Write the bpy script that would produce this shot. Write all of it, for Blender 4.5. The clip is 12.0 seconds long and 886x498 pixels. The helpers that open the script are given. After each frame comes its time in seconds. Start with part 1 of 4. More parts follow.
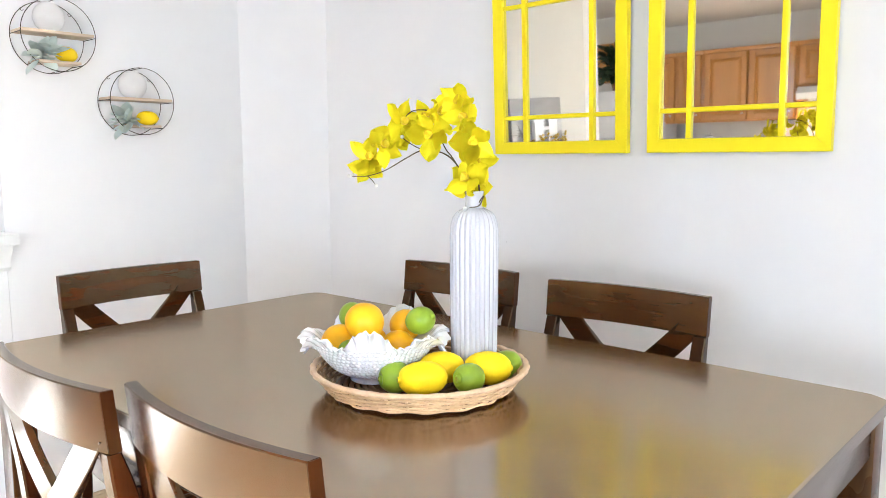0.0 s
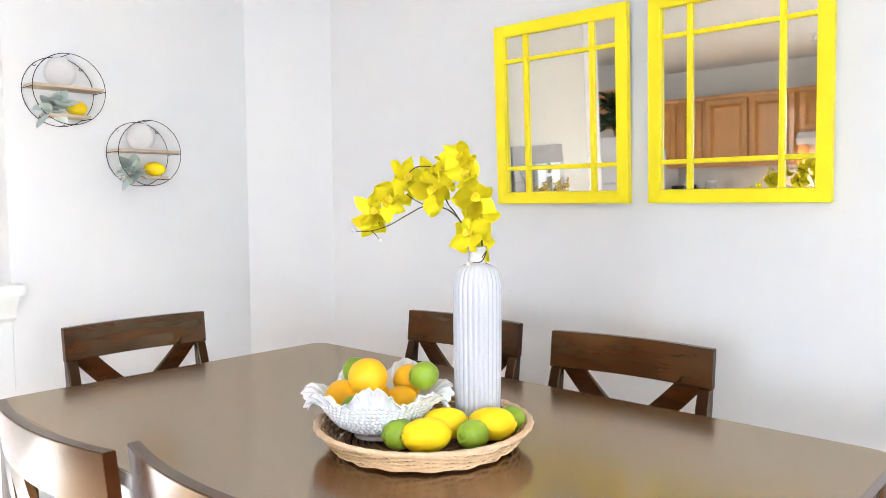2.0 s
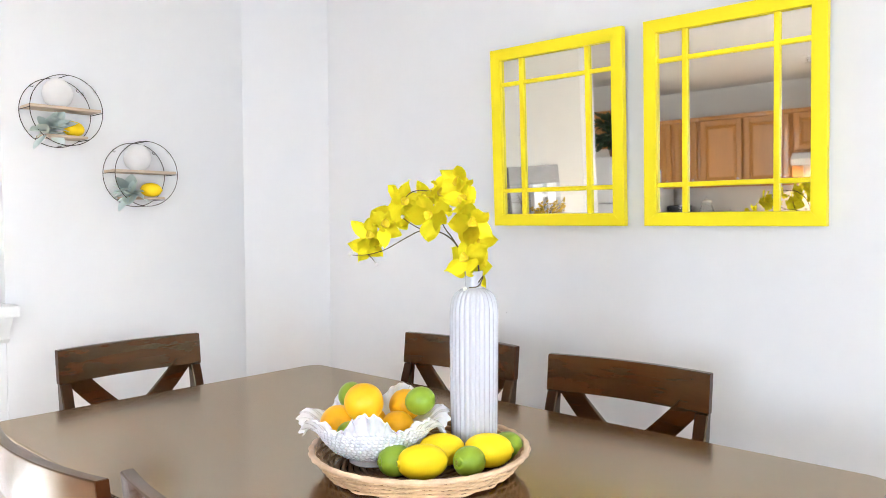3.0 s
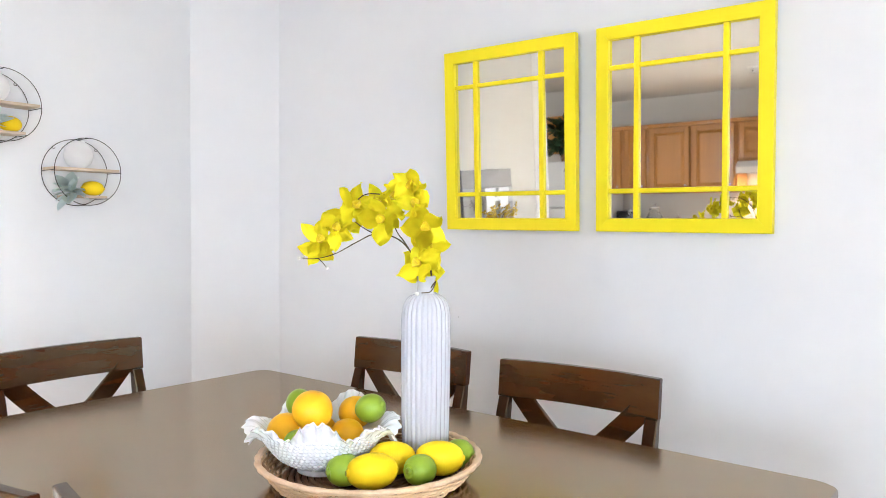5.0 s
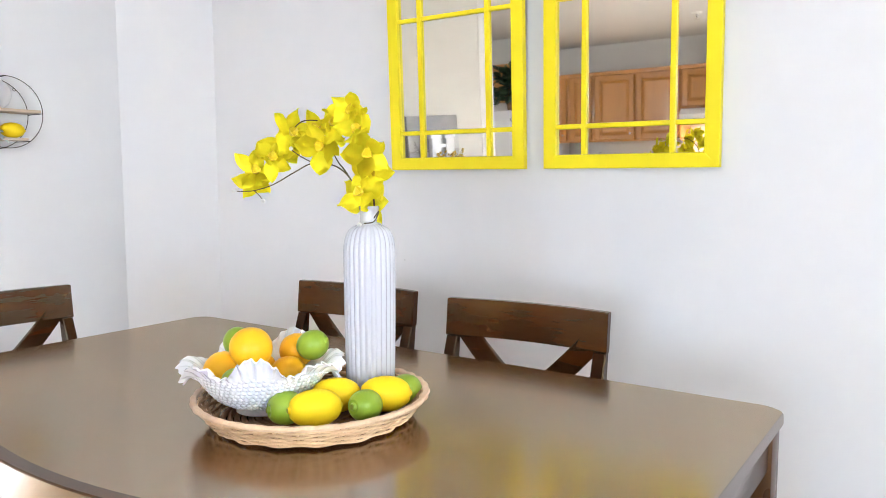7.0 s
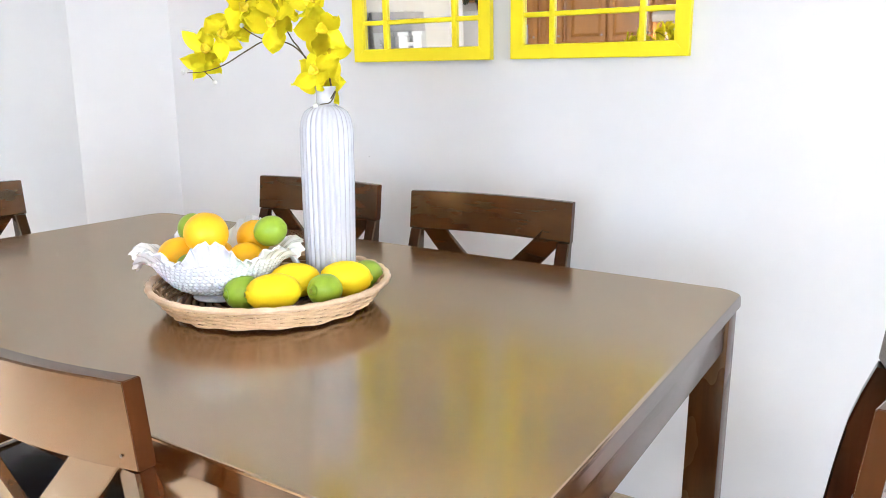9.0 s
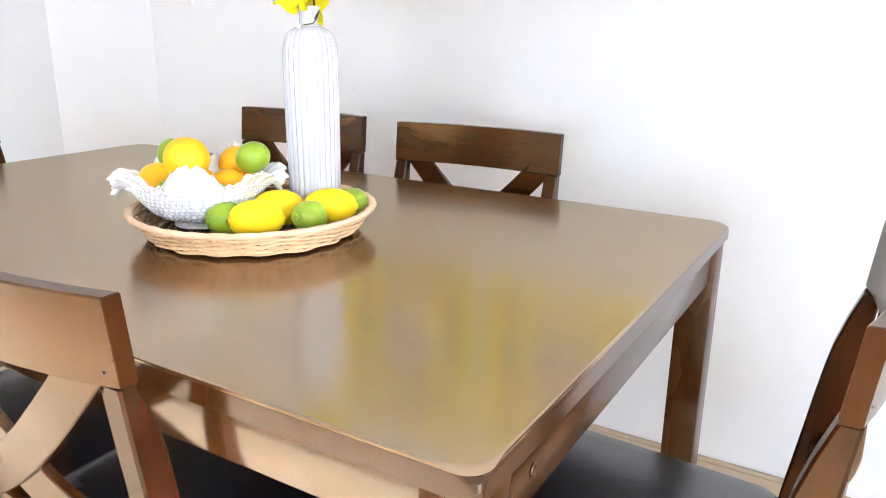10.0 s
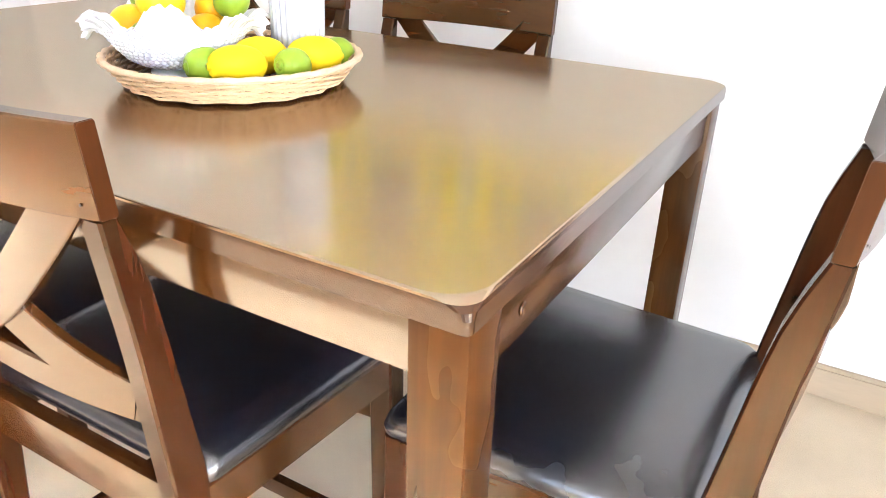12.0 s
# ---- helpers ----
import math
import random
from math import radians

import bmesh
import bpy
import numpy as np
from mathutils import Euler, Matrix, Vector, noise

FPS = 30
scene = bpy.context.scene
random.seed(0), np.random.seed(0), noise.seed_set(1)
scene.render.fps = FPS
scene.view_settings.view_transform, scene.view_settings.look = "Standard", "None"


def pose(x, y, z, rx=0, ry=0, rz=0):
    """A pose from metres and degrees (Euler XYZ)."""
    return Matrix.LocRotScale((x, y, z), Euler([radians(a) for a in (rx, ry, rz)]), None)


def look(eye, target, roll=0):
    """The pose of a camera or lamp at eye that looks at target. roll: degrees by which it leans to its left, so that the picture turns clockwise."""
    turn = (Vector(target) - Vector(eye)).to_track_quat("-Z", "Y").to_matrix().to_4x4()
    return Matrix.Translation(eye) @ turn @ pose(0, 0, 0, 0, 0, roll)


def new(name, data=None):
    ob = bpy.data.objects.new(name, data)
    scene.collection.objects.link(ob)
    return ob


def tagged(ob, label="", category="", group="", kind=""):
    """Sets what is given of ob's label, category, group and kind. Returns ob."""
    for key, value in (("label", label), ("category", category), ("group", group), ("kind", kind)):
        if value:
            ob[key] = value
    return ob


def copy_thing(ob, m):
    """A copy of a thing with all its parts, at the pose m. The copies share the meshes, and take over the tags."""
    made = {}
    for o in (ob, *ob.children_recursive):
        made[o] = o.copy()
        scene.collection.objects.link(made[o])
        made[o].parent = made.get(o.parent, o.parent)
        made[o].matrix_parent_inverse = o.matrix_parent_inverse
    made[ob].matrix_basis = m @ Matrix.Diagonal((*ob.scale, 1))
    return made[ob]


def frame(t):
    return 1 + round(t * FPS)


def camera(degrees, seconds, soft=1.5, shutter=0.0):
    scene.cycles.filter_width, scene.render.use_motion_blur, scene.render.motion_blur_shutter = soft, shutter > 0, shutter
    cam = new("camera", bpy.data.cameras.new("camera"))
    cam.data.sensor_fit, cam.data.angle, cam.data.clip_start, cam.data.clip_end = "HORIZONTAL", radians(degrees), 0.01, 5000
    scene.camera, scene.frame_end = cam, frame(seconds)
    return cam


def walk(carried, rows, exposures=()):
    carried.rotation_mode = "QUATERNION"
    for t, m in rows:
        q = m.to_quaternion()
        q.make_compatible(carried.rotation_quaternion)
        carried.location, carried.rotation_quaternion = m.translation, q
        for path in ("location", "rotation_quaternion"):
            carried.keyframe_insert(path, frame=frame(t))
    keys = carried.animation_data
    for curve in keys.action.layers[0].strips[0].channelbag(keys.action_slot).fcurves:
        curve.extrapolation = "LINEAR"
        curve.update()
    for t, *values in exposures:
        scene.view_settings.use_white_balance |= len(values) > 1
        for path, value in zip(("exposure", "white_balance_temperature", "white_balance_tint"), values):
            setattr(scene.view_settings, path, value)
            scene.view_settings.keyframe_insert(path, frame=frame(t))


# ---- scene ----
cam = camera(61.0, 12.0, soft=0.7)
PATH = [
    (0, (0.282, -0.555, 1.356), (-1.054, 0.914, 1.116), -0.2),
    (0.5, (0.282, -0.555, 1.359), (-1.053, 0.918, 1.145), -0.3),
    (1, (0.284, -0.556, 1.366), (-1.056, 0.917, 1.18), -0.3),
    (1.5, (0.286, -0.558, 1.373), (-1.059, 0.914, 1.216), -0.4),
    (2, (0.288, -0.559, 1.38), (-1.062, 0.91, 1.253), -0.4),
    (2.5, (0.289, -0.559, 1.386), (-1.064, 0.911, 1.288), -0.4),
    (4.5, (0.271, -0.55, 1.402), (-1.011, 0.984, 1.349), 0.4),
    (5, (0.271, -0.543, 1.395), (-0.976, 1.019, 1.323), 0.4),
    (5.5, (0.27, -0.534, 1.384), (-0.944, 1.053, 1.289), 0.4),
    (6, (0.265, -0.522, 1.373), (-0.919, 1.084, 1.25), 0.3),
    (6.5, (0.254, -0.507, 1.361), (-0.903, 1.117, 1.207), 0.1),
    (7, (0.241, -0.495, 1.346), (-0.889, 1.144, 1.155), -0.1),
    (9, (0.244, -0.469, 1.298), (-0.801, 1.182, 0.871), -0.0),
    (9.5, (0.238, -0.462, 1.282), (-0.779, 1.187, 0.784), 0.3),
    (10, (0.234, -0.461, 1.269), (-0.755, 1.181, 0.697), 0.7),
    (10.5, (0.232, -0.461, 1.256), (-0.732, 1.168, 0.609), 1.0),
    (11, (0.229, -0.459, 1.245), (-0.709, 1.152, 0.522), 1.3),
    (11.5, (0.229, -0.457, 1.234), (-0.686, 1.135, 0.441), 1.6),
    (12, (0.226, -0.458, 1.22), (-0.665, 1.113, 0.36), 2.0),
]
walk(cam, [(t, look(eye, target, roll)) for t, eye, target, roll in PATH], exposures=[(0.0, 2.37, 5580, 11), (6.5, 2.24, 5500, 12), (9.0, 2.42, 5480, 12), (10.5, 2.74, 5550, 12), (12.0, 3.0, 5600, 12)])

# ---------------------------------------------------------------- light
world = bpy.data.worlds.new("daylight")
scene.world = world
world.use_nodes = True
wn = world.node_tree.nodes
sky = wn.new("ShaderNodeTexSky")
sky.sky_type, sky.sun_disc = "NISHITA", False
sky.sun_elevation, sky.sun_rotation = radians(18.4), radians(90)
wn["Background"].inputs["Strength"].default_value = 0.10
world.node_tree.links.new(sky.outputs["Color"], wn["Background"].inputs["Color"])
sun_data = bpy.data.lights.new("sun", "SUN")
sun_data.energy, sun_data.angle, sun_data.color = 5.0, radians(0.6), (1, 0.96, 0.90)
sun = new("sun", sun_data)
sun.matrix_world = look((6, -1.12, 2.0), (0, -1.05, 0))


def window_light(name, m, w, h, watts, color):
    data = bpy.data.lights.new(name, "AREA")
    data.shape, data.size, data.size_y = "RECTANGLE", w, h
    data.energy, data.color = watts, color
    ob = new(name, data)
    ob.matrix_world = m
    return ob


window_light("patio_daylight", look((2.39, -1.08, 1.1), (0, -1.08, 1.1)), 1.2, 2.0, 3.2, (1.0, 0.91, 0.80))
window_light("east_window_daylight", look((2.385, 0.30, 1.5), (-2.5, 0.30, 1.35)), 1.0, 1.2, 0.8, (1.0, 0.94, 0.86))
window_light("rear_daylight", look((0.9, -4.19, 1.45), (0.9, 0, 1.2)), 1.5, 1.2, 20.5, (0.88, 0.94, 1.0))

# added fill lamp down the hallway, brightens the refrigerator and kitchen corner
window_light("hall_fill_light", look((-3.65, 1.59, 1.7), (-3.8, -3.4, 1.5)), 0.66, 1.1, 11.0, (1, 0.97, 0.92))

# ---------------------------------------------------------------- materials


def shade(name, color, rough=0.5, metal=0.0, var=0.12, scale=8.0, fine=120.0, bump=0.05, bump_scale=200.0,
          coat=0.0, coat_rough=0.1, dark=None, stretch=(1, 1, 1), spec=0.5, ior=1.5, random_part=0.0, sss=0.0, rough_var=0.08, trans=0.0):
    """A surface with colour variation at two scales, fine relief and uneven gloss."""
    m = bpy.data.materials.new(name)
    m.use_nodes = True
    nt = m.node_tree
    n, l = nt.nodes, nt.links
    b = n["Principled BSDF"]
    tc = n.new("ShaderNodeTexCoord")
    mp = n.new("ShaderNodeMapping")
    mp.inputs["Scale"].default_value = stretch
    l.new(tc.outputs["Object"], mp.inputs["Vector"])
    big = n.new("ShaderNodeTexNoise")
    big.inputs["Scale"].default_value, big.inputs["Detail"].default_value = scale, 5
    l.new(mp.outputs["Vector"], big.inputs["Vector"])
    small = n.new("ShaderNodeTexNoise")
    small.inputs["Scale"].default_value, small.inputs["Detail"].default_value = fine, 3
    l.new(mp.outputs["Vector"], small.inputs["Vector"])
    mix = n.new("ShaderNodeMix")
    mix.data_type = "RGBA"
    lo = dark if dark else tuple(c * (1 - var * 2) for c in color)
    hi = tuple(min(1, c * (1 + var)) for c in color)
    mix.inputs["A"].default_value, mix.inputs["B"].default_value = (*lo, 1), (*hi, 1)
    add = n.new("ShaderNodeMath")
    add.operation = "MULTIPLY_ADD"
    add.inputs[1].default_value, add.inputs[2].default_value = 0.35, 0.0
    l.new(small.outputs["Fac"], add.inputs[0])
    add2 = n.new("ShaderNodeMath")
    add2.operation = "MULTIPLY_ADD"
    add2.inputs[1].default_value = 1.3
    l.new(big.outputs["Fac"], add2.inputs[0])
    sub = n.new("ShaderNodeMath")
    sub.operation = "SUBTRACT"
    sub.inputs[1].default_value = 0.35
    l.new(add.outputs[0], sub.inputs[0])
    l.new(sub.outputs[0], add2.inputs[2])
    last = add2.outputs[0]
    if random_part:
        oi = n.new("ShaderNodeObjectInfo")
        r = n.new("ShaderNodeMath")
        r.operation = "MULTIPLY_ADD"
        r.inputs[1].default_value = random_part
        l.new(oi.outputs["Random"], r.inputs[0])
        l.new(last, r.inputs[2])
        last = r.outputs[0]
    cl = n.new("ShaderNodeClamp")
    l.new(last, cl.inputs["Value"])
    l.new(cl.outputs[0], mix.inputs["Factor"])
    l.new(mix.outputs["Result"], b.inputs["Base Color"])
    rr = n.new("ShaderNodeMapRange")
    rr.inputs["To Min"].default_value, rr.inputs["To Max"].default_value = max(0.02, rough - rough_var), min(1, rough + rough_var)
    l.new(big.outputs["Fac"], rr.inputs["Value"])
    l.new(rr.outputs[0], b.inputs["Roughness"])
    b.inputs["IOR"].default_value = ior
    b.inputs["Metallic"].default_value = metal
    b.inputs["Specular IOR Level"].default_value = spec
    b.inputs["Coat Weight"].default_value, b.inputs["Coat Roughness"].default_value = coat, coat_rough
    if sss:
        b.inputs["Subsurface Weight"].default_value = sss
        b.inputs["Subsurface Radius"].default_value = (0.01, 0.006, 0.003)
    if trans:
        b.inputs["Transmission Weight"].default_value = trans
    if bump:
        bt = n.new("ShaderNodeTexNoise")
        bt.inputs["Scale"].default_value, bt.inputs["Detail"].default_value = bump_scale, 4
        l.new(mp.outputs["Vector"], bt.inputs["Vector"])
        bp = n.new("ShaderNodeBump")
        bp.inputs["Strength"].default_value, bp.inputs["Distance"].default_value = bump, 0.002
        l.new(bt.outputs["Fac"], bp.inputs["Height"])
        l.new(bp.outputs["Normal"], b.inputs["Normal"])
    return m


WALL = shade("wall_paint", (0.80, 0.80, 0.805), 0.6, var=0.015, scale=1.2, fine=30, bump=0.06, bump_scale=260)
HALL = shade("hall_paint", (0.72, 0.70, 0.65), 0.65, var=0.02, scale=1.2, bump=0.06, bump_scale=260)
NICHE = shade("beige_wall_paint", (0.63, 0.60, 0.53), 0.65, var=0.02, scale=1.2, bump=0.06, bump_scale=260)
CEIL = shade("ceiling_paint", (0.74, 0.73, 0.72), 0.8, var=0.02, scale=2, bump=0.2, bump_scale=150)
TRIM = shade("white_trim", (0.82, 0.82, 0.81), 0.35, var=0.02, scale=6, bump=0.02)
CARPET = shade("beige_carpet", (0.70, 0.58, 0.42), 0.95, var=0.16, scale=3, fine=260, bump=1.0, bump_scale=420, spec=0.1)
BASE = shade("tan_baseboard", (0.50, 0.40, 0.28), 0.5, var=0.1, scale=10, stretch=(0.2, 1, 1), bump=0.1)
def lacquer(name, along, lo, hi, rough, ior, seed, tint=(1.0, 0.76, 0.48, 1), figured=0.0, cloudy=0.11):
    """Stained wood under satin lacquer: long grain, fine pores, cloudy stain, uneven gloss."""
    m = bpy.data.materials.new(name)
    m.use_nodes = True
    n, l = m.node_tree.nodes, m.node_tree.links
    b = n["Principled BSDF"]
    tc = n.new("ShaderNodeTexCoord")
    oi = n.new("ShaderNodeObjectInfo")
    shift = n.new("ShaderNodeVectorMath")
    shift.operation = "MULTIPLY_ADD"
    shift.inputs[1].default_value, shift.inputs[2].default_value = (3.1, 5.7, 4.3), (seed, seed, seed)
    l.new(oi.outputs["Random"], shift.inputs[0])
    place = n.new("ShaderNodeVectorMath")
    l.new(tc.outputs["Object"], place.inputs[0])
    l.new(shift.outputs[0], place.inputs[1])

    def grain(scale, stretch, detail, warp=0.0):
        mp = n.new("ShaderNodeMapping")
        mp.inputs["Scale"].default_value = [stretch if k == along else 1 for k in range(3)]
        l.new(place.outputs[0], mp.inputs["Vector"])
        t = n.new("ShaderNodeTexNoise")
        t.inputs["Scale"].default_value, t.inputs["Detail"].default_value, t.inputs["Distortion"].default_value = scale, detail, warp
        l.new(mp.outputs["Vector"], t.inputs["Vector"])
        return t.outputs["Fac"]

    figure, pores, cloud = grain(30, 0.05, 4, 0.5), grain(240, 0.03, 3), grain(7, 0.5, 3)

    def mathop(op, x, y):
        k = n.new("ShaderNodeMath")
        k.operation = op
        for sock, v in zip(k.inputs, (x, y)):
            if isinstance(v, float):
                sock.default_value = v
            else:
                l.new(v, sock)
        return k.outputs[0]

    f = mathop("ADD", mathop("MULTIPLY", figure, 0.75), mathop("MULTIPLY", cloud, 0.8))
    f = mathop("ADD", f, mathop("MULTIPLY", pores, 0.16))
    ramp = n.new("ShaderNodeMapRange")
    ramp.inputs["From Min"].default_value, ramp.inputs["From Max"].default_value = 0.56, 1.36
    l.new(f, ramp.inputs["Value"])
    mix = n.new("ShaderNodeMix")
    mix.data_type = "RGBA"
    mix.inputs["A"].default_value, mix.inputs["B"].default_value = (*lo, 1), (*hi, 1)
    fac = ramp.outputs[0]
    if figured:
        # growth rings: thin pale contours of a long-stretched field
        ring = mathop("PINGPONG", mathop("MULTIPLY", grain(9, 0.10, 1, 0.3), 9.0), 0.5)
        fac = mathop("ADD", fac, mathop("MULTIPLY", mathop("SUBTRACT", mathop("POWER", mathop("MULTIPLY", ring, 2.0), 3.0), 0.25), figured))
    l.new(fac, mix.inputs["Factor"])
    l.new(mix.outputs["Result"], b.inputs["Base Color"])
    rr = n.new("ShaderNodeMapRange")
    rr.inputs["To Min"].default_value, rr.inputs["To Max"].default_value = rough - 0.8 * cloudy, rough + 1.2 * cloudy
    l.new(cloud, rr.inputs["Value"])
    l.new(rr.outputs[0], b.inputs["Roughness"])
    b.inputs["IOR"].default_value = ior
    b.inputs["Specular Tint"].default_value = tint
    bp = n.new("ShaderNodeBump")
    bp.inputs["Strength"].default_value, bp.inputs["Distance"].default_value = 0.002, 0.001
    l.new(figure, bp.inputs["Height"])
    l.new(bp.outputs["Normal"], b.inputs["Normal"])
    return m


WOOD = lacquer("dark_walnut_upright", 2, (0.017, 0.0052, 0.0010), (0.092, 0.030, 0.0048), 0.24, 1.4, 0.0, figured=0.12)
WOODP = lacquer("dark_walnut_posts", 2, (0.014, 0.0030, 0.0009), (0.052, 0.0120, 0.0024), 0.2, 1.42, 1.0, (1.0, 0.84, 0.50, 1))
ENDGRAIN = lacquer("dark_end_grain", 2, (0.010, 0.0024, 0.0008), (0.075, 0.021, 0.0045), 0.32, 1.3, 11.0, cloudy=0.05)
WOODA = lacquer("glossy_walnut_apron", 0, (0.020, 0.006, 0.0015), (0.08, 0.026, 0.004), 0.12, 2.2, 4.0, (1.0, 0.94, 0.80, 1), cloudy=0.06)
WOODX = lacquer("dark_walnut_lengthwise", 0, (0.022, 0.0060, 0.0010), (0.092, 0.0270, 0.0036), 0.18, 1.72, 3.0, (1.0, 0.87, 0.60, 1))
WOODY = lacquer("dark_walnut_crosswise", 1, (0.020, 0.006, 0.0012), (0.085, 0.027, 0.0035), 0.2, 1.7, 5.0, (1.0, 0.9, 0.75, 1))
WOODE = lacquer("table_edge_walnut", 0, (0.020, 0.0055, 0.0012), (0.080, 0.025, 0.0036), 0.15, 1.65, 9.0, (1.0, 0.91, 0.78, 1), cloudy=0.06)
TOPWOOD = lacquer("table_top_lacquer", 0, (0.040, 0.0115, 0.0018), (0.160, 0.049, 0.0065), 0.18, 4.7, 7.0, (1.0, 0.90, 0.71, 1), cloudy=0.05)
LEATHER = shade("black_leather", (0.006, 0.0068, 0.012), 0.27, var=0.01, scale=3, fine=8, bump=0.0, ior=2.1, rough_var=0.02)
YELLOW = shade("yellow_gloss_paint", (0.95, 0.81, 0.001), 0.4, var=0.012, scale=8, bump=0.0, spec=0.3)
SILVER = shade("mirror_silver", (0.74, 0.73, 0.69), 0.02, metal=1.0, var=0.004, scale=2, bump=0, rough_var=0.005)
CERAMIC = shade("white_ceramic", (0.55, 0.565, 0.615), 0.22, var=0.02, scale=12, bump=0.03, bump_scale=60, coat=0.5)
MILK = shade("milk_glass", (0.86, 0.87, 0.90), 0.2, var=0.02, scale=12, bump=0.02, bump_scale=60, coat=0.4, sss=0.15)
WICKER = shade("honey_wicker", (0.74, 0.54, 0.33), 0.5, var=0.18, scale=25, fine=220, bump=0.2, bump_scale=300, dark=(0.54, 0.35, 0.18), random_part=0.3)
WICKER_PALE = shade("pale_wicker_rim", (0.82, 0.64, 0.45), 0.45, var=0.12, scale=30, fine=220, bump=0.12, bump_scale=300, dark=(0.60, 0.40, 0.23))
# basket inside and bottom: wicker darkened in colour to stand in for shade
WICKER_INNER = shade("shaded_honey_wicker", (0.42, 0.24, 0.10), 0.55, var=0.25, scale=25, fine=200, bump=0.3, bump_scale=300)
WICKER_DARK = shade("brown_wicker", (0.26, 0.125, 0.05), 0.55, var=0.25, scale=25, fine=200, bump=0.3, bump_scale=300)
LEMON = shade("lemon_peel", (1.0, 0.72, 0.001), 0.45, var=0.04, scale=14, fine=90, bump=0.12, bump_scale=210, spec=0.2)
ORANGE = shade("orange_peel", (1.0, 0.53, 0.002), 0.38, var=0.05, scale=14, fine=90, bump=0.12, bump_scale=210, spec=0.35)
LIME = shade("lime_peel", (0.31, 0.46, 0.025), 0.34, var=0.15, scale=18, fine=90, bump=0.2, bump_scale=210, sss=0.06)
STEMEND = shade("fruit_stem_scar", (0.33, 0.38, 0.05), 0.6, var=0.2, scale=200)
PETAL = shade("yellow_petal", (1.0, 0.93, 0.002), 0.6, var=0.05, scale=22, fine=150, bump=0.08, bump_scale=120, random_part=0.25, dark=(1.0, 0.86, 0.001))


def see_through(m, part_of):
    """Light shining through thin petals."""
    n, l = m.node_tree.nodes, m.node_tree.links
    b, out = n["Principled BSDF"], n["Material Output"]
    t, mix = n.new("ShaderNodeBsdfTranslucent"), n.new("ShaderNodeMixShader")
    l.new(b.inputs["Base Color"].links[0].from_socket, t.inputs["Color"])
    mix.inputs["Fac"].default_value = part_of
    l.new(b.outputs[0], mix.inputs[1])
    l.new(t.outputs[0], mix.inputs[2])
    l.new(mix.outputs[0], out.inputs["Surface"])


see_through(PETAL, 0.42)
LIP = shade("golden_lip", (0.92, 0.70, 0.004), 0.5, var=0.15, scale=60)
STEM = shade("brown_green_stem", (0.11, 0.085, 0.035), 0.6, var=0.3, scale=60, bump=0.3)
BUD = shade("white_bud", (0.78, 0.78, 0.74), 0.5, var=0.04, scale=40)
WIRE = shade("black_wire", (0.040, 0.028, 0.018), 0.4, metal=0.6, var=0.2, scale=40)
ASH = shade("pale_shelf_wood", (0.64, 0.51, 0.37), 0.55, var=0.12, scale=10, fine=90, stretch=(1, 0.12, 1), bump=0.1)
SAGE = shade("sage_leaf", (0.74, 0.81, 0.78), 0.7, var=0.12, scale=20, fine=120, bump=0.2, random_part=0.3, dark=(0.58, 0.66, 0.64))
SAGE_PALE = shade("pale_sage_leaf", (0.82, 0.88, 0.80), 0.7, var=0.1, scale=20, bump=0.2)
GLOBE = shade("white_glass_globe", (0.97, 0.965, 0.96), 0.12, var=0.01, scale=8, bump=0.02, coat=0.6)
see_through(GLOBE, 0.62)
see_through(SAGE, 0.3)
see_through(SAGE_PALE, 0.3)
OAK = shade("honey_oak", (0.55, 0.25, 0.048), 0.38, var=0.18, scale=4, fine=60, stretch=(1, 1, 0.1), bump=0.08, coat=0.3, random_part=0.2)
COUNTER = shade("grey_counter", (0.22, 0.21, 0.20), 0.3, var=0.3, scale=40, fine=200, bump=0.05)
APPLIANCE = shade("white_enamel", (0.80, 0.80, 0.81), 0.25, var=0.01, scale=5, bump=0.05, bump_scale=150, coat=0.3)
DARKGLASS = shade("dark_plastic", (0.02, 0.02, 0.022), 0.3, var=0.2, scale=20)
FOLIAGE = shade("dark_foliage", (0.035, 0.075, 0.030), 0.5, var=0.4, scale=30, bump=0.2, random_part=0.3)
STRAW = shade("dry_golden_sprig", (0.88, 0.56, 0.02), 0.7, var=0.25, scale=40, bump=0.2)
PALEART = shade("pale_grey_print", (0.52, 0.51, 0.49), 0.6, var=0.10, scale=6, stretch=(1, 1, 4), bump=0.02)
GREYART = shade("grey_print", (0.36, 0.345, 0.33), 0.6, var=0.12, scale=5, stretch=(1, 1, 3), bump=0.02)
CHROME = shade("brushed_nickel", (0.6, 0.58, 0.55), 0.3, metal=1.0, var=0.05, scale=40, bump=0.02)
JARGLASS = shade("clear_jar_glass", (0.9, 0.92, 0.92), 0.05, var=0.01, scale=5, bump=0, trans=0.95, rough_var=0.02)
PANE = shade("window_glass", (0.97, 0.98, 0.98), 0.03, var=0.005, scale=2, bump=0, trans=1.0, rough_var=0.01)


# ---------------------------------------------------------------- mesh helpers
def as_mesh(name, bm, material, smooth=True):
    me = bpy.data.meshes.new(name)
    bm.normal_update()
    bm.to_mesh(me)
    bm.free()
    me.materials.append(material)
    if smooth:
        me.polygons.foreach_set("use_smooth", [True] * len(me.polygons))
        me.set_sharp_from_angle(angle=radians(38))
    return me


def part(name, bm, material, parent=None, label="", m=None, smooth=True):
    me = bm if isinstance(bm, bpy.types.Mesh) else as_mesh(name, bm, material, smooth)
    ob = new(name, me)
    if parent:
        ob.parent = parent
    if m is not None:
        ob.matrix_basis = m
    if label:
        ob["label"] = label
    return ob


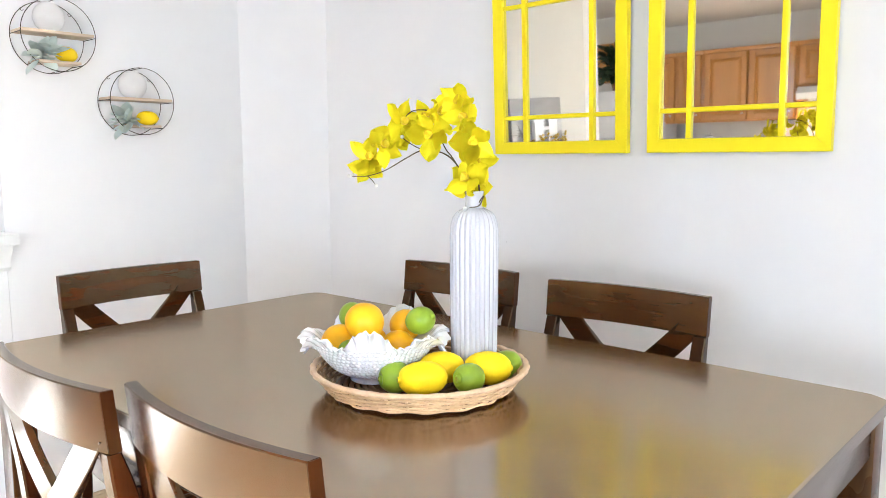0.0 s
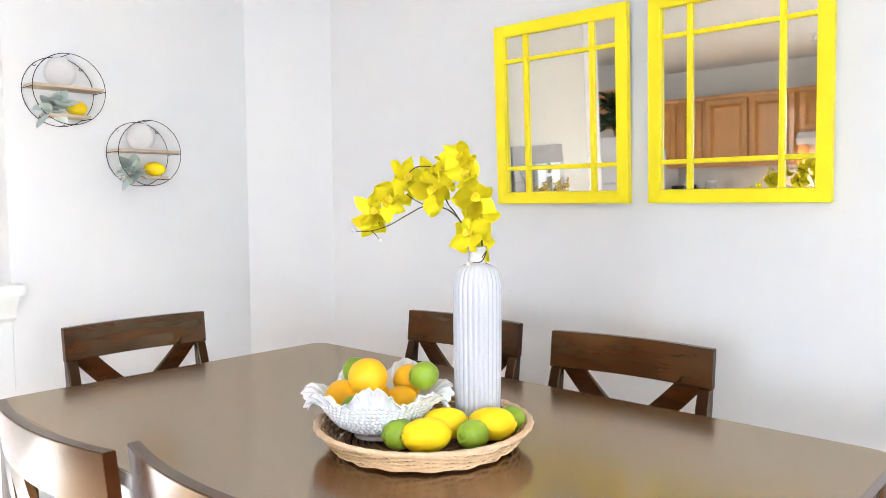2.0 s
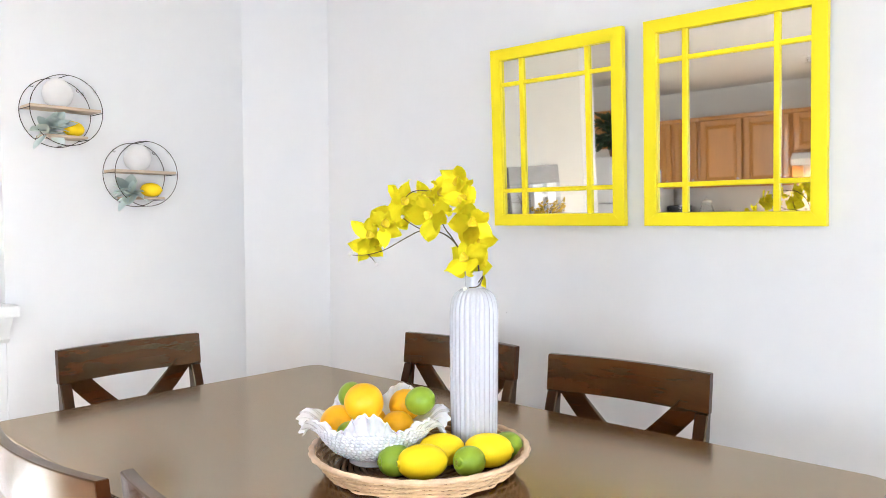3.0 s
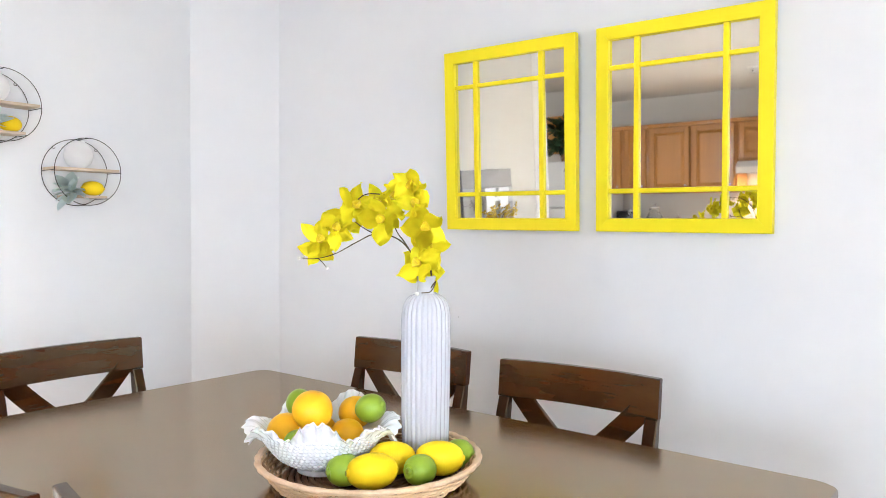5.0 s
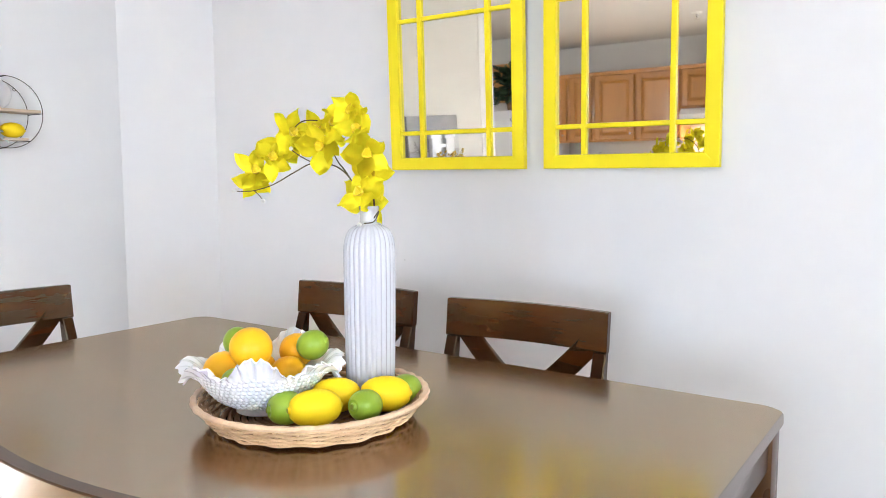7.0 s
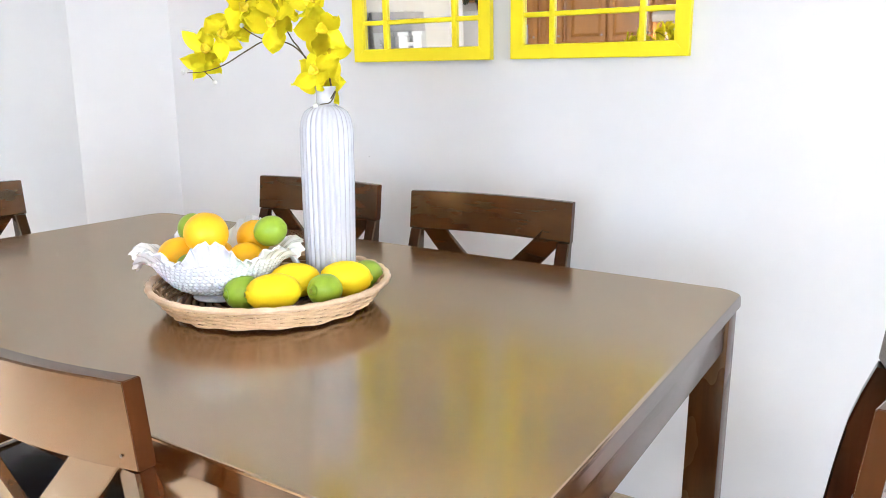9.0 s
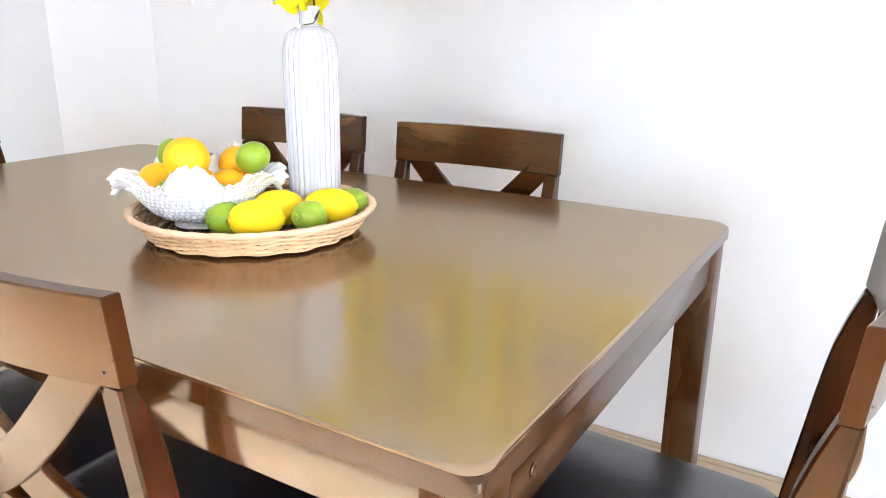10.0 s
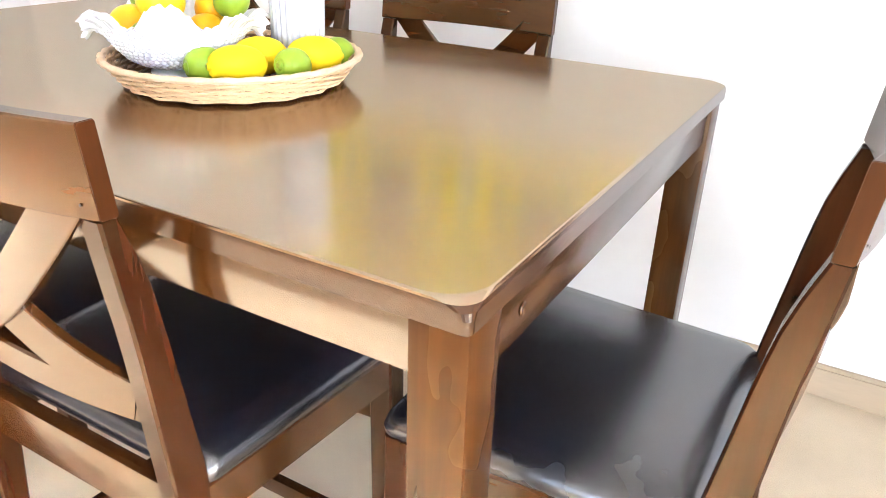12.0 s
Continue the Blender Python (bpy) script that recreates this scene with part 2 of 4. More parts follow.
def thing(name, label, category, m=None, group="", kind=""):
    ob = new(name)
    ob.empty_display_size = 0.05
    if m is not None:
        ob.matrix_basis = m
    return tagged(ob, label, category, group, kind)


def box(x0, x1, y0, y1, z0, z1, bevel=0.0, seg=2, bm=None):
    own = bmesh.new()
    r = bmesh.ops.create_cube(own, size=1)
    bmesh.ops.scale(own, vec=(x1 - x0, y1 - y0, z1 - z0), verts=r["verts"])
    bmesh.ops.translate(own, vec=((x0 + x1) / 2, (y0 + y1) / 2, (z0 + z1) / 2), verts=r["verts"])
    if bevel:
        bmesh.ops.bevel(own, geom=own.edges[:], offset=bevel, segments=seg, affect="EDGES", profile=0.6)
    if bm is None:
        return own
    return join(bm, own)


def join(bm, other):
    me = bpy.data.meshes.new("tmp")
    other.to_mesh(me)
    other.free()
    bm.from_mesh(me)
    bpy.data.meshes.remove(me)
    return bm


def skin(rings, closed_u=True, cap=True, bm=None):
    """A surface through rings of points, each ring as long as the others."""
    bm = bm or bmesh.new()
    vs = [[bm.verts.new(p) for p in ring] for ring in rings]
    n = len(rings[0])
    for a, b in zip(vs, vs[1:]):
        for i in range(n if closed_u else n - 1):
            j = (i + 1) % n
            bm.faces.new((a[i], a[j], b[j], b[i]))
    if cap and closed_u:
        bm.faces.new(vs[0][::-1])
        bm.faces.new(vs[-1])
    return bm


def tube(pts, r, sides=6, closed=False, bm=None):
    """A round rod along points; r is a number or a function of 0..1."""
    pts = [Vector(p) for p in pts]
    n = len(pts)
    rings, up = [], None
    for i, p in enumerate(pts):
        a = pts[(i - 1) % n] if closed or i else p
        b = pts[(i + 1) % n] if closed or i < n - 1 else p
        d = (b - a).normalized()
        if up is None:
            up = d.orthogonal().normalized()
        up = (up - d * up.dot(d)).normalized()
        side = d.cross(up)
        rad = r(i / max(1, n - 1)) if callable(r) else r
        rings.append([p + rad * (math.cos(t) * up + math.sin(t) * side) for t in [2 * math.pi * k / sides for k in range(sides)]])
    if closed:
        rings.append(rings[0])
        bm = skin(rings, cap=False, bm=bm)
        bmesh.ops.remove_doubles(bm, verts=bm.verts, dist=1e-6)
        return bm
    return skin(rings, bm=bm)


def lathe(profile, n=48, wobble=None, bm=None):
    """Turned form: profile of (radius, z); wobble(angle, k) scales the radius."""
    rings = []
    for k, (r, z) in enumerate(profile):
        ring = []
        for i in range(n):
            a = 2 * math.pi * i / n
            q = r * (wobble(a, k) if wobble else 1)
            ring.append((q * math.cos(a), q * math.sin(a), z))
        rings.append(ring)
    return skin(rings, bm=bm)


def smooth_path(pts, n=24):
    """Catmull-Rom through points."""
    pts = [Vector(p) for p in pts]
    ext = [2 * pts[0] - pts[1], *pts, 2 * pts[-1] - pts[-2]]
    out = []
    for i in range(1, len(ext) - 2):
        a, b, c, d = ext[i - 1:i + 3]
        for k in range(n):
            t = k / n
            out.append(0.5 * ((2 * b) + (c - a) * t + (2 * a - 5 * b + 4 * c - d) * t * t + (3 * b - a - 3 * c + d) * t ** 3))
    out.append(pts[-1])
    return out


def band(path, wide, thick, round_=0.004):
    """A flat bar along a path: path gives (centre, width direction, thickness direction)."""
    rings = []
    for k, (c, u, v) in enumerate(path):
        ring = []
        hw, ht = wide / 2, (thick[k] if isinstance(thick, list) else thick) / 2
        for su, sv, order in ((1, 1, 0), (-1, 1, 1), (-1, -1, 0), (1, -1, 1)):
            p1 = c + u * su * (hw - round_) + v * sv * ht
            p2 = c + u * su * hw + v * sv * (ht - round_)
            ring += [p2, p1] if not order else [p1, p2]
        rings.append(ring)
    return skin(rings)


# ---------------------------------------------------------------- the room
WALL_Y, WALL_X, CEILING = 1.553, -2.55, 2.44


def structure(name, bm, material, label=""):
    ob = part(name, bm, material, None, smooth=False)
    return tagged(ob, label, "", "", "structure")


structure("floor", box(-4.9, 2.6, -4.4, 1.75, -0.12, 0.0), CARPET, "beige short-pile carpet floor")
structure("ceiling", box(-4.9, 2.6, -4.4, 1.75, CEILING, CEILING + 0.1), CEIL, "white painted ceiling")
structure("wall_north", box(-2.31, 2.6, WALL_Y, WALL_Y + 0.13, 0, CEILING), WALL, "white wall behind the yellow mirrors")
bm = bmesh.new()
outline = [(-2.55, 1.279), (-2.307, 1.553), (-2.44, 1.683), (-2.69, 1.41)]
skin([[(x, y, z) for x, y in outline] for z in (0, CEILING)], bm=bm)
structure("wall_corner", bm, WALL, "white slanted wall across the room corner")
structure("wall_west", box(-2.67, WALL_X, 0.332, 1.282, 0, CEILING), WALL, "white wall with round wire shelves")
structure("wall_west_half", box(-2.661, WALL_X, -1.16, 0.331, 0, 1.07), WALL, "white half-height wall under a ledge")
structure("wall_west_niche", box(-2.79, -2.663, -1.16, 0.40, 0, CEILING), NICHE, "pale beige set-back wall above the ledge")
structure("wall_west_end", box(-2.79, -2.661, -1.34, -1.1605, 0, CEILING), HALL, "white trimmed end of the set-back wall")
structure("wall_hall", box(-4.85, -4.72, -2.861, 1.75, 0, CEILING), HALL, "pale beige hallway wall")
structure("wall_kitchen_side", box(-4.85, -4.72, -4.33, -2.86, 0, CEILING), HALL, "pale kitchen side wall")


def window_wall(name, x0, x1, y0, y1, wx0, wx1, wz0, wz1, window, label):
    """A wall along x with one framed window through it."""
    bm = bmesh.new()
    for bx in ((x0, wx0, 0, CEILING), (wx1, x1, 0, CEILING), (wx0, wx1, 0, wz0), (wx0, wx1, wz1, CEILING)):
        box(bx[0], bx[1], y0, y1, bx[2], bx[3], bm=bm)
    structure(name, bm, HALL, label)
    ob = thing(window, "white framed window with clear glass", "window", kind="structure")
    ym, f = (y0 + y1) / 2, 0.05
    bm = bmesh.new()
    for bx in ((wx0, wx0 + f, wz0, wz1), (wx1 - f, wx1, wz0, wz1), (wx0 + f, wx1 - f, wz0, wz0 + f), (wx0 + f, wx1 - f, wz1 - f, wz1)):
        box(bx[0] + 0.001, bx[1] - 0.001, ym - 0.03, ym + 0.03, bx[2] + 0.001, bx[3] - 0.001, bm=bm)
    part("window_frame", bm, TRIM, ob)
    part("pane", box(wx0 + f, wx1 - f, ym - 0.004, ym + 0.004, wz0 + f, wz1 - f), PANE, ob).visible_shadow = False


# the hallway window is an unseen addition, an opening for the fill lamp
window_wall("wall_hall_end", -4.72, -2.55, 1.60, 1.72, -4.05, -3.25, 1.12, 2.28, "added_window", "pale beige end of the hallway")
window_wall("wall_south", -4.85, 2.6, -4.33, -4.20, 0.1, 1.7, 0.80, 2.10, "window_3", "pale kitchen wall above the cabinets")

# east wall with a glazed patio door
structure("wall_east_a", box(2.4, 2.53, -0.45, -0.20, 0, CEILING), WALL, "white plain side wall")
structure("wall_east_c", box(2.4, 2.53, 0.80, 1.56, 0, CEILING), WALL, "white plain side wall")
structure("wall_east_d", box(2.4, 2.53, -0.20, 0.80, 0, 0.90), WALL, "white wall under the side window")
structure("wall_east_e", box(2.4, 2.53, -0.20, 0.80, 2.10, CEILING), WALL, "white wall over the side window")
win = thing("window_1", "white framed side window", "window", kind="structure")
fr = bmesh.new()
for bx in ((-0.20, -0.15, 0.90, 2.10), (0.75, 0.80, 0.90, 2.10), (-0.15, 0.75, 0.90, 0.95), (-0.15, 0.75, 2.05, 2.10), (-0.15, 0.75, 1.48, 1.52)):
    box(2.43, 2.49, bx[0], bx[1], bx[2], bx[3], bm=fr)
part("window_frame", fr, TRIM, win)
for z0, z1 in ((0.95, 1.48), (1.52, 2.05)):
    part("pane", box(2.455, 2.463, -0.15, 0.75, z0, z1), PANE, win).visible_shadow = False
part("window_sill", box(2.33, 2.43, -0.24, 0.84, 0.87, 0.899, 0.004), TRIM, win)
structure("wall_east_b", box(2.4, 2.53, -4.25, -1.70, 0, CEILING), WALL, "white plain side wall")
structure("wall_east_lintel", box(2.4, 2.53, -1.70, -0.45, 2.15, CEILING), WALL, "white wall over the patio door")
patio = thing("door_1", "white framed glazed patio door", "door", kind="structure")
for k, (a, b) in enumerate(((-1.70, -0.45),)):
    fr = bmesh.new()
    for bx in ((a, a + 0.06, 0, 2.15), (b - 0.06, b, 0, 2.15), (a + 0.06, b - 0.06, 0, 0.08), (a + 0.06, b - 0.06, 2.07, 2.15)):
        box(2.43, 2.49, bx[0], bx[1], bx[2], bx[3], bm=fr)
    f = part("door_frame", fr, TRIM, patio)
    g = part("pane", box(2.455, 2.463, a + 0.06, b - 0.06, 0.08, 2.07), PANE, patio)
    g.visible_shadow = False

# unseen blocker, added so direct sun enters by the patio door only
structure("sun_blocker", box(5.0, 5.2, -0.34, 9, -0.2, 5.5), HALL, "plain unseen wall added outside to keep sun off the side window")
structure("ground", box(2.53, 40, -25, 25, -0.25, -0.12), COUNTER, "grey paved ground outside the patio door")

# ledge on the half wall
ledge = thing("ledge", "white painted ledge with a moulded edge on the half wall", "ledge", kind="structure")
part("ledge_board", box(-2.661, WALL_X + 0.085, -1.159, 0.350, 1.0705, 1.108, 0.006), TRIM, ledge)
bm = bmesh.new()
prof = [(0.0, 1.07), (0.05, 1.07), (0.045, 1.05), (0.022, 1.025), (0.018, 0.99), (0.0, 0.975)]
skin([[(WALL_X + 0.001 + d, y, z) for d, z in prof] for y in (-1.155, 0.338)], bm=bm)
part("moulding", bm, TRIM, ledge)


def baseboard(x0, x1, y0, y1):
    ob = thing("baseboard", "tan wooden baseboard along the wall", "baseboard", kind="structure")
    part("board", box(x0, x1, y0, y1, 0, 0.085, 0.003), BASE, ob)
    d = 0.004
    part("bead", box(x0 + (d if y1 - y0 > 1 else 0), x1, y0 + (d if x1 - x0 > 1 else 0), y1, 0.085, 0.097, 0.003), BASE, ob, "thin rounded bead")


baseboard(-2.30, 2.4, WALL_Y - 0.016, WALL_Y - 0.0005)
baseboard(WALL_X + 0.0005, WALL_X + 0.016, -1.16, 1.27)
plug = thing("wall_plug", "small dark picture hook hole in the wall", "hook")
part("hook", box(-1.3305, -1.3285, WALL_Y - 0.003, WALL_Y - 0.0005, 1.0595, 1.0625, 0.0005), GREYART, plug)


# ---------------------------------------------------------------- dining table
TOP = 0.934
TX0, TX1, TY0, TY1 = -1.616, 0.0, -0.013, 0.930


def rounded_outline(x0, x1, y0, y1, r, z, seg=6):
    pts = []
    for cx, cy, a0 in ((x1 - r, y0 + r, -90), (x1 - r, y1 - r, 0), (x0 + r, y1 - r, 90), (x0 + r, y0 + r, 180)):
        for k in range(seg + 1):
            a = radians(a0 + 90 * k / seg)
            pts.append((cx + r * math.cos(a), cy + r * math.sin(a), z))
    return pts


table = thing("dining_table", "dark-stained wooden counter-height dining table with satin top", "table")
def top_rings(rows):
    return [rounded_outline(TX0 + i, TX1 - i, TY0 + i, TY1 - i, r, z) for i, r, z in rows]


part("edge_band", skin(top_rings(((0.003, 0.006, TOP - 0.0305), (0.0, 0.008, TOP - 0.028), (0.0, 0.009, TOP - 0.016), (0.0, 0.013, TOP - 0.009), (0.0002, 0.024, TOP - 0.0042)))), WOODE, table, "worn brown table edge", smooth=False)
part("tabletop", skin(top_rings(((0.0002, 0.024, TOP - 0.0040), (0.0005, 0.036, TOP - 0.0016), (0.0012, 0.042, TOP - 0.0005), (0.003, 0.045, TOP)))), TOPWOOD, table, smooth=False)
LEG, IN, INX = 0.060, 0.011, 0.005
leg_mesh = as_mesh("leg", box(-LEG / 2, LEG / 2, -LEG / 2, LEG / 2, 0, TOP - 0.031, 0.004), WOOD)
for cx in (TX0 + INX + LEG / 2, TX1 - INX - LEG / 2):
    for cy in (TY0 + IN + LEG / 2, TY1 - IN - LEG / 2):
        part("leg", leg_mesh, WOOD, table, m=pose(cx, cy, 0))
AZ0, AZ1 = TOP - 0.096, TOP - 0.0308
for cy in (TY0 + IN + 0.008, TY1 - IN - 0.030):
    part("apron", box(TX0 + INX + LEG + 0.001, TX1 - INX - LEG - 0.001, cy, cy + 0.022, AZ0, AZ1, 0.002), WOODA, table)
for cx in (TX0 + INX + 0.006, TX1 - INX - 0.028):
    part("apron", box(cx, cx + 0.022, TY0 + IN + LEG + 0.001, TY1 - IN - LEG - 0.001, AZ0, AZ1, 0.002), WOODY, table)
knot = lathe([(0.0005, 0.0), (0.006, 0.0), (0.0075, 0.001), (0.0065, 0.0022), (0.003, 0.0018), (0.0005, 0.0014)], 14)
part("screw_cap", knot, WOODY, table, "round wooden plug", m=pose(TX1 - INX - 0.006, 0.115, TOP - 0.066, 0, 90, 0))


# ---------------------------------------------------------------- chairs
def back_y(z):
    if z < 0.60:
        return -0.197 - 0.050 * ((0.60 - z) / 0.60) ** 1.6
    return -0.197 - 0.058 * ((z - 0.60) / 0.43) ** 1.25


def bow(x):
    return -0.024 * (1 - (x / 0.2) ** 2)


def make_chair(m):
    chair = thing("dining_chair", "dark-stained wooden chair with crossed back and black leather seat", "chair", m, "chairs round the table")
    hw = 0.211
    # top rail, bowed backwards
    path = []
    for k in range(15):
        x = -hw + 2 * hw * k / 14
        lean = Vector((0, -0.009, 0.094)).normalized()
        path.append((Vector((x, -0.2505 + bow(x), 0.991)), lean, Vector((0, 1, 0))))
    part("top_rail", band(path, 0.094, 0.020, 0.002), WOODX, chair)
    for s in (-1, 1):
        cap = [(Vector((s * (hw + d), -0.2505 + bow(hw), 0.991)), lean, Vector((0, 1, 0))) for d in (0.0, 0.0012)]
        part("end_grain", band(cap, 0.0925, 0.0188, 0.002), ENDGRAIN, chair, "dark worn end grain")
    for s in (-1, 1):
        hole = lathe([(0.0003, 0.0), (0.0016, 0.0), (0.0018, 0.0004), (0.0003, 0.0005)], 8)
        part("screw_hole", hole, DARKGLASS, chair, "tiny dark hole", m=pose(s * 0.196, -0.2482 + bow(0.196) - 0.0101, 0.960, 90, 0, 0))
    # posts, deepest at the seat
    for s in (-1, 1):
        path, deep = [], []
        for k in range(25):
            z = 0.943 * k / 24
            y = back_y(z) + 0.002 if z < 0.60 else float(np.interp(z, (0.60, 0.65, 0.74, 0.81, 0.88, 0.943), (-0.195, -0.201, -0.211, -0.2185, -0.2295, -0.2440)))
            path.append((Vector((s * (hw - 0.0160), y, z)), Vector((1, 0, 0)), Vector((0, 1, 0))))
            deep.append(float(np.interp(z, (0.0, 0.40, 0.60, 0.74, 0.88, 0.943), (0.030, 0.040, 0.050, 0.042, 0.036, 0.021))))
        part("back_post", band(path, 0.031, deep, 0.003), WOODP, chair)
    # crossed slats, curved
    for s in (-1, 1):
        path = []
        for k in range(15):
            x = -0.172 + 0.343 * k / 14
            z = 0.80 - 0.739 * x + 1.356 * x * x
            slope = -0.739 + 2.712 * x
            wide = Vector((-slope * s, 0, 1)).normalized()
            path.append((Vector((s * x, back_y(z) - 0.004 + bow(x) + 0.0015 * s, z)), wide, Vector((0, 1, 0))))
        part("cross_slat", band(path, 0.054, [0.005, 0.007, 0.010] + [0.013] * 12, 0.0015), WOODX, chair)
    path = []
    for k in range(13):
        x = -0.176 + 0.352 * k / 12
        path.append((Vector((x, back_y(0.70) + 0.8 * bow(x), 0.704)), Vector((0, 0, 1)), Vector((0, 1, 0))))
    part("lower_rail", band(path, 0.040, 0.020, 0.003), WOODX, chair)
    # seat frame
    part("rear_apron", box(-0.176, 0.176, back_y(0.55) - 0.010, back_y(0.55) + 0.012, 0.512, 0.585, 0.003), WOODX, chair)
    part("front_apron", box(-0.190, 0.190, 0.182, 0.200, 0.512, 0.575, 0.003), WOODX, chair)
    for s in (-1, 1):
        path = [(Vector((s * (0.197 + 0.024 * k / 4), -0.172 + 0.344 * k / 4, 0.5435)), Vector((0, 0, 1)), Vector((1, 0, 0))) for k in range(5)]
        part("side_apron", band(path, 0.063, 0.020, 0.003), WOODY, chair)
        path = [(Vector((s * 0.212, 0.193 + 0.006 * (1 - k / 5), 0.576 * k / 5)), Vector((1, 0, 0)), Vector((0, 1, 0))) for k in range(6)]
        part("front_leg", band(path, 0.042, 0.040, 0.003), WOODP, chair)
        path = [(Vector((s * (0.196 + 0.014 * k / 4), -0.200 + 0.370 * k / 4, 0.25)), Vector((0, 0, 1)), Vector((1, 0, 0))) for k in range(5)]
        part("side_stretcher", band(path, 0.028, 0.018, 0.003), WOODY, chair)
    part("footrest", box(-0.190, 0.190, 0.184, 0.204, 0.150, 0.185, 0.003), WOODX, chair)
    part("rear_stretcher", box(-0.177, 0.177, back_y(0.3) - 0.006, back_y(0.3) + 0.012, 0.285, 0.312, 0.003), WOODX, chair)
    # padded seat: soft rounded slab, wider in front
    rings = []
    for inset, r, z in ((0.006, 0.015, 0.576), (0.0, 0.020, 0.582), (-0.003, 0.025, 0.592), (-0.001, 0.030, 0.602), (0.006, 0.035, 0.611),
                        (0.018, 0.040, 0.617), (0.045, 0.045, 0.622), (0.09, 0.045, 0.6255), (0.15, 0.03, 0.627)):
        ring = rounded_outline(-0.221 + inset, 0.221 - inset, -0.180 + inset, 0.217 - inset, r, z, 8)
        rings.append([(x * (0.965 + 0.11 * (y + 0.18) / 0.4), y, zz) for x, y, zz in ring])
    part("seat", skin(rings), LEATHER, chair, "padded black leather seat")
    return chair


first_chair = make_chair(pose(-0.549, 0.173, 0, 0, 0, 0.0))
tagged(first_chair, "dark-stained crossed-back chair with bright glossy rail, tucked under the table")
c = copy_thing(first_chair, pose(-0.958, 0.128, 0, 0, 0, 0.6))
c = copy_thing(first_chair, pose(-0.603, 0.850, 0, 0, 0, 183.6))
tagged(c, "dark-stained crossed-back chair pushed in below the mirrors")
c = copy_thing(first_chair, pose(-1.168, 0.864, 0, 0, 0, 181.2))
tagged(c, "dark-stained crossed-back chair pushed in behind the white vase")
c = copy_thing(first_chair, pose(-1.625, 0.455, 0, 0, 0, -90))
tagged(c, "dark-stained crossed-back chair at the table end by the wire shelves")
c = copy_thing(first_chair, pose(-0.006, 0.420, 0, 0, 0, 90))
tagged(c, "dark-stained crossed-back chair at the open table end, sheen on seat")


# ---------------------------------------------------------------- wall mirrors
def make_mirror(m):
    ob = thing("wall_mirror", "yellow painted nine-pane window mirror hung on the white wall", "mirror", m, "yellow mirrors")
    w, h, b, d = 0.506, 0.604, 0.039, 0.022
    g = 0.0003
    for nm, quad in (("frame_stile", ((0, g), (b, b + g), (b, h - b - g), (0, h - g))), ("frame_stile", ((w, h - g), (w - b, h - b - g), (w - b, b + g), (w, g))),
                     ("frame_rail", ((g, 0), (w - g, 0), (w - b - g, b), (b + g, b))), ("frame_rail", ((b + g, h - b), (w - b - g, h - b), (w - g, h), (g, h)))):
        mid = Vector((sum(q[0] for q in quad) / 4, sum(q[1] for q in quad) / 4))
        rings = []
        for y, e in ((0.0, 0.0), (-d + 0.0015, 0.0), (-d + 0.0004, 0.0005), (-d, 0.0016)):
            ring = []
            for q in quad:
                v = Vector(q)
                s = Vector((1 if v.x < mid.x else -1, 1 if v.y < mid.y else -1))
                ring.append((v.x + (e * s.x if nm == "frame_stile" else 0), y, v.y + (e * s.y if nm == "frame_rail" else 0)))
            rings.append(ring)
        part(nm, skin(rings), YELLOW, ob, smooth=False)
    xs = [b, 0.118, 0.133, 0.373, 0.388, w - b]
    zs = [b, 0.114, 0.127, 0.477, 0.490, h - b]
    for a in (1, 3):
        part("muntin", box(xs[a], xs[a + 1], -d + 0.004, -0.004, b + 0.0005, h - b - 0.0005, 0.002), YELLOW, ob)
        for j in (0, 2, 4):
            part("muntin", box(xs[j] + 0.0005, xs[j + 1] - 0.0005, -d + 0.0045, -0.004, zs[a], zs[a + 1], 0.002), YELLOW, ob)
    for j in (0, 2, 4):
        for k in (0, 2, 4):
            bm = bmesh.new()
            x0_, x1_, z0_, z1_ = xs[j], xs[j + 1], zs[k], zs[k + 1]
            rings = [[(x0_ + e, y, z0_ + e), (x1_ - e, y, z0_ + e), (x1_ - e, y, z1_ - e), (x0_ + e, y, z1_ - e)] for e, y in ((-0.001, -0.004), (-0.001, -0.0078), (0.0015, -0.0080))]
            skin(rings, bm=bm)
            part("mirror_pane", bm, SILVER, ob, smooth=False)
    part("backing", box(0.01, w - 0.01, -0.0035, 0.004, 0.01, h - 0.01), DARKGLASS, ob)
    return ob


first_mirror = make_mirror(pose(-0.788, WALL_Y - 0.008, 1.370, 1.5))
second = copy_thing(first_mirror, pose(-1.360, WALL_Y - 0.008, 1.370, 2.4))


# ---------------------------------------------------------------- basket on the table
RIGHT = Vector((0.740, 0.673, 0))      # along the table scene, left to right
AWAY = Vector((-0.673, 0.740, 0))


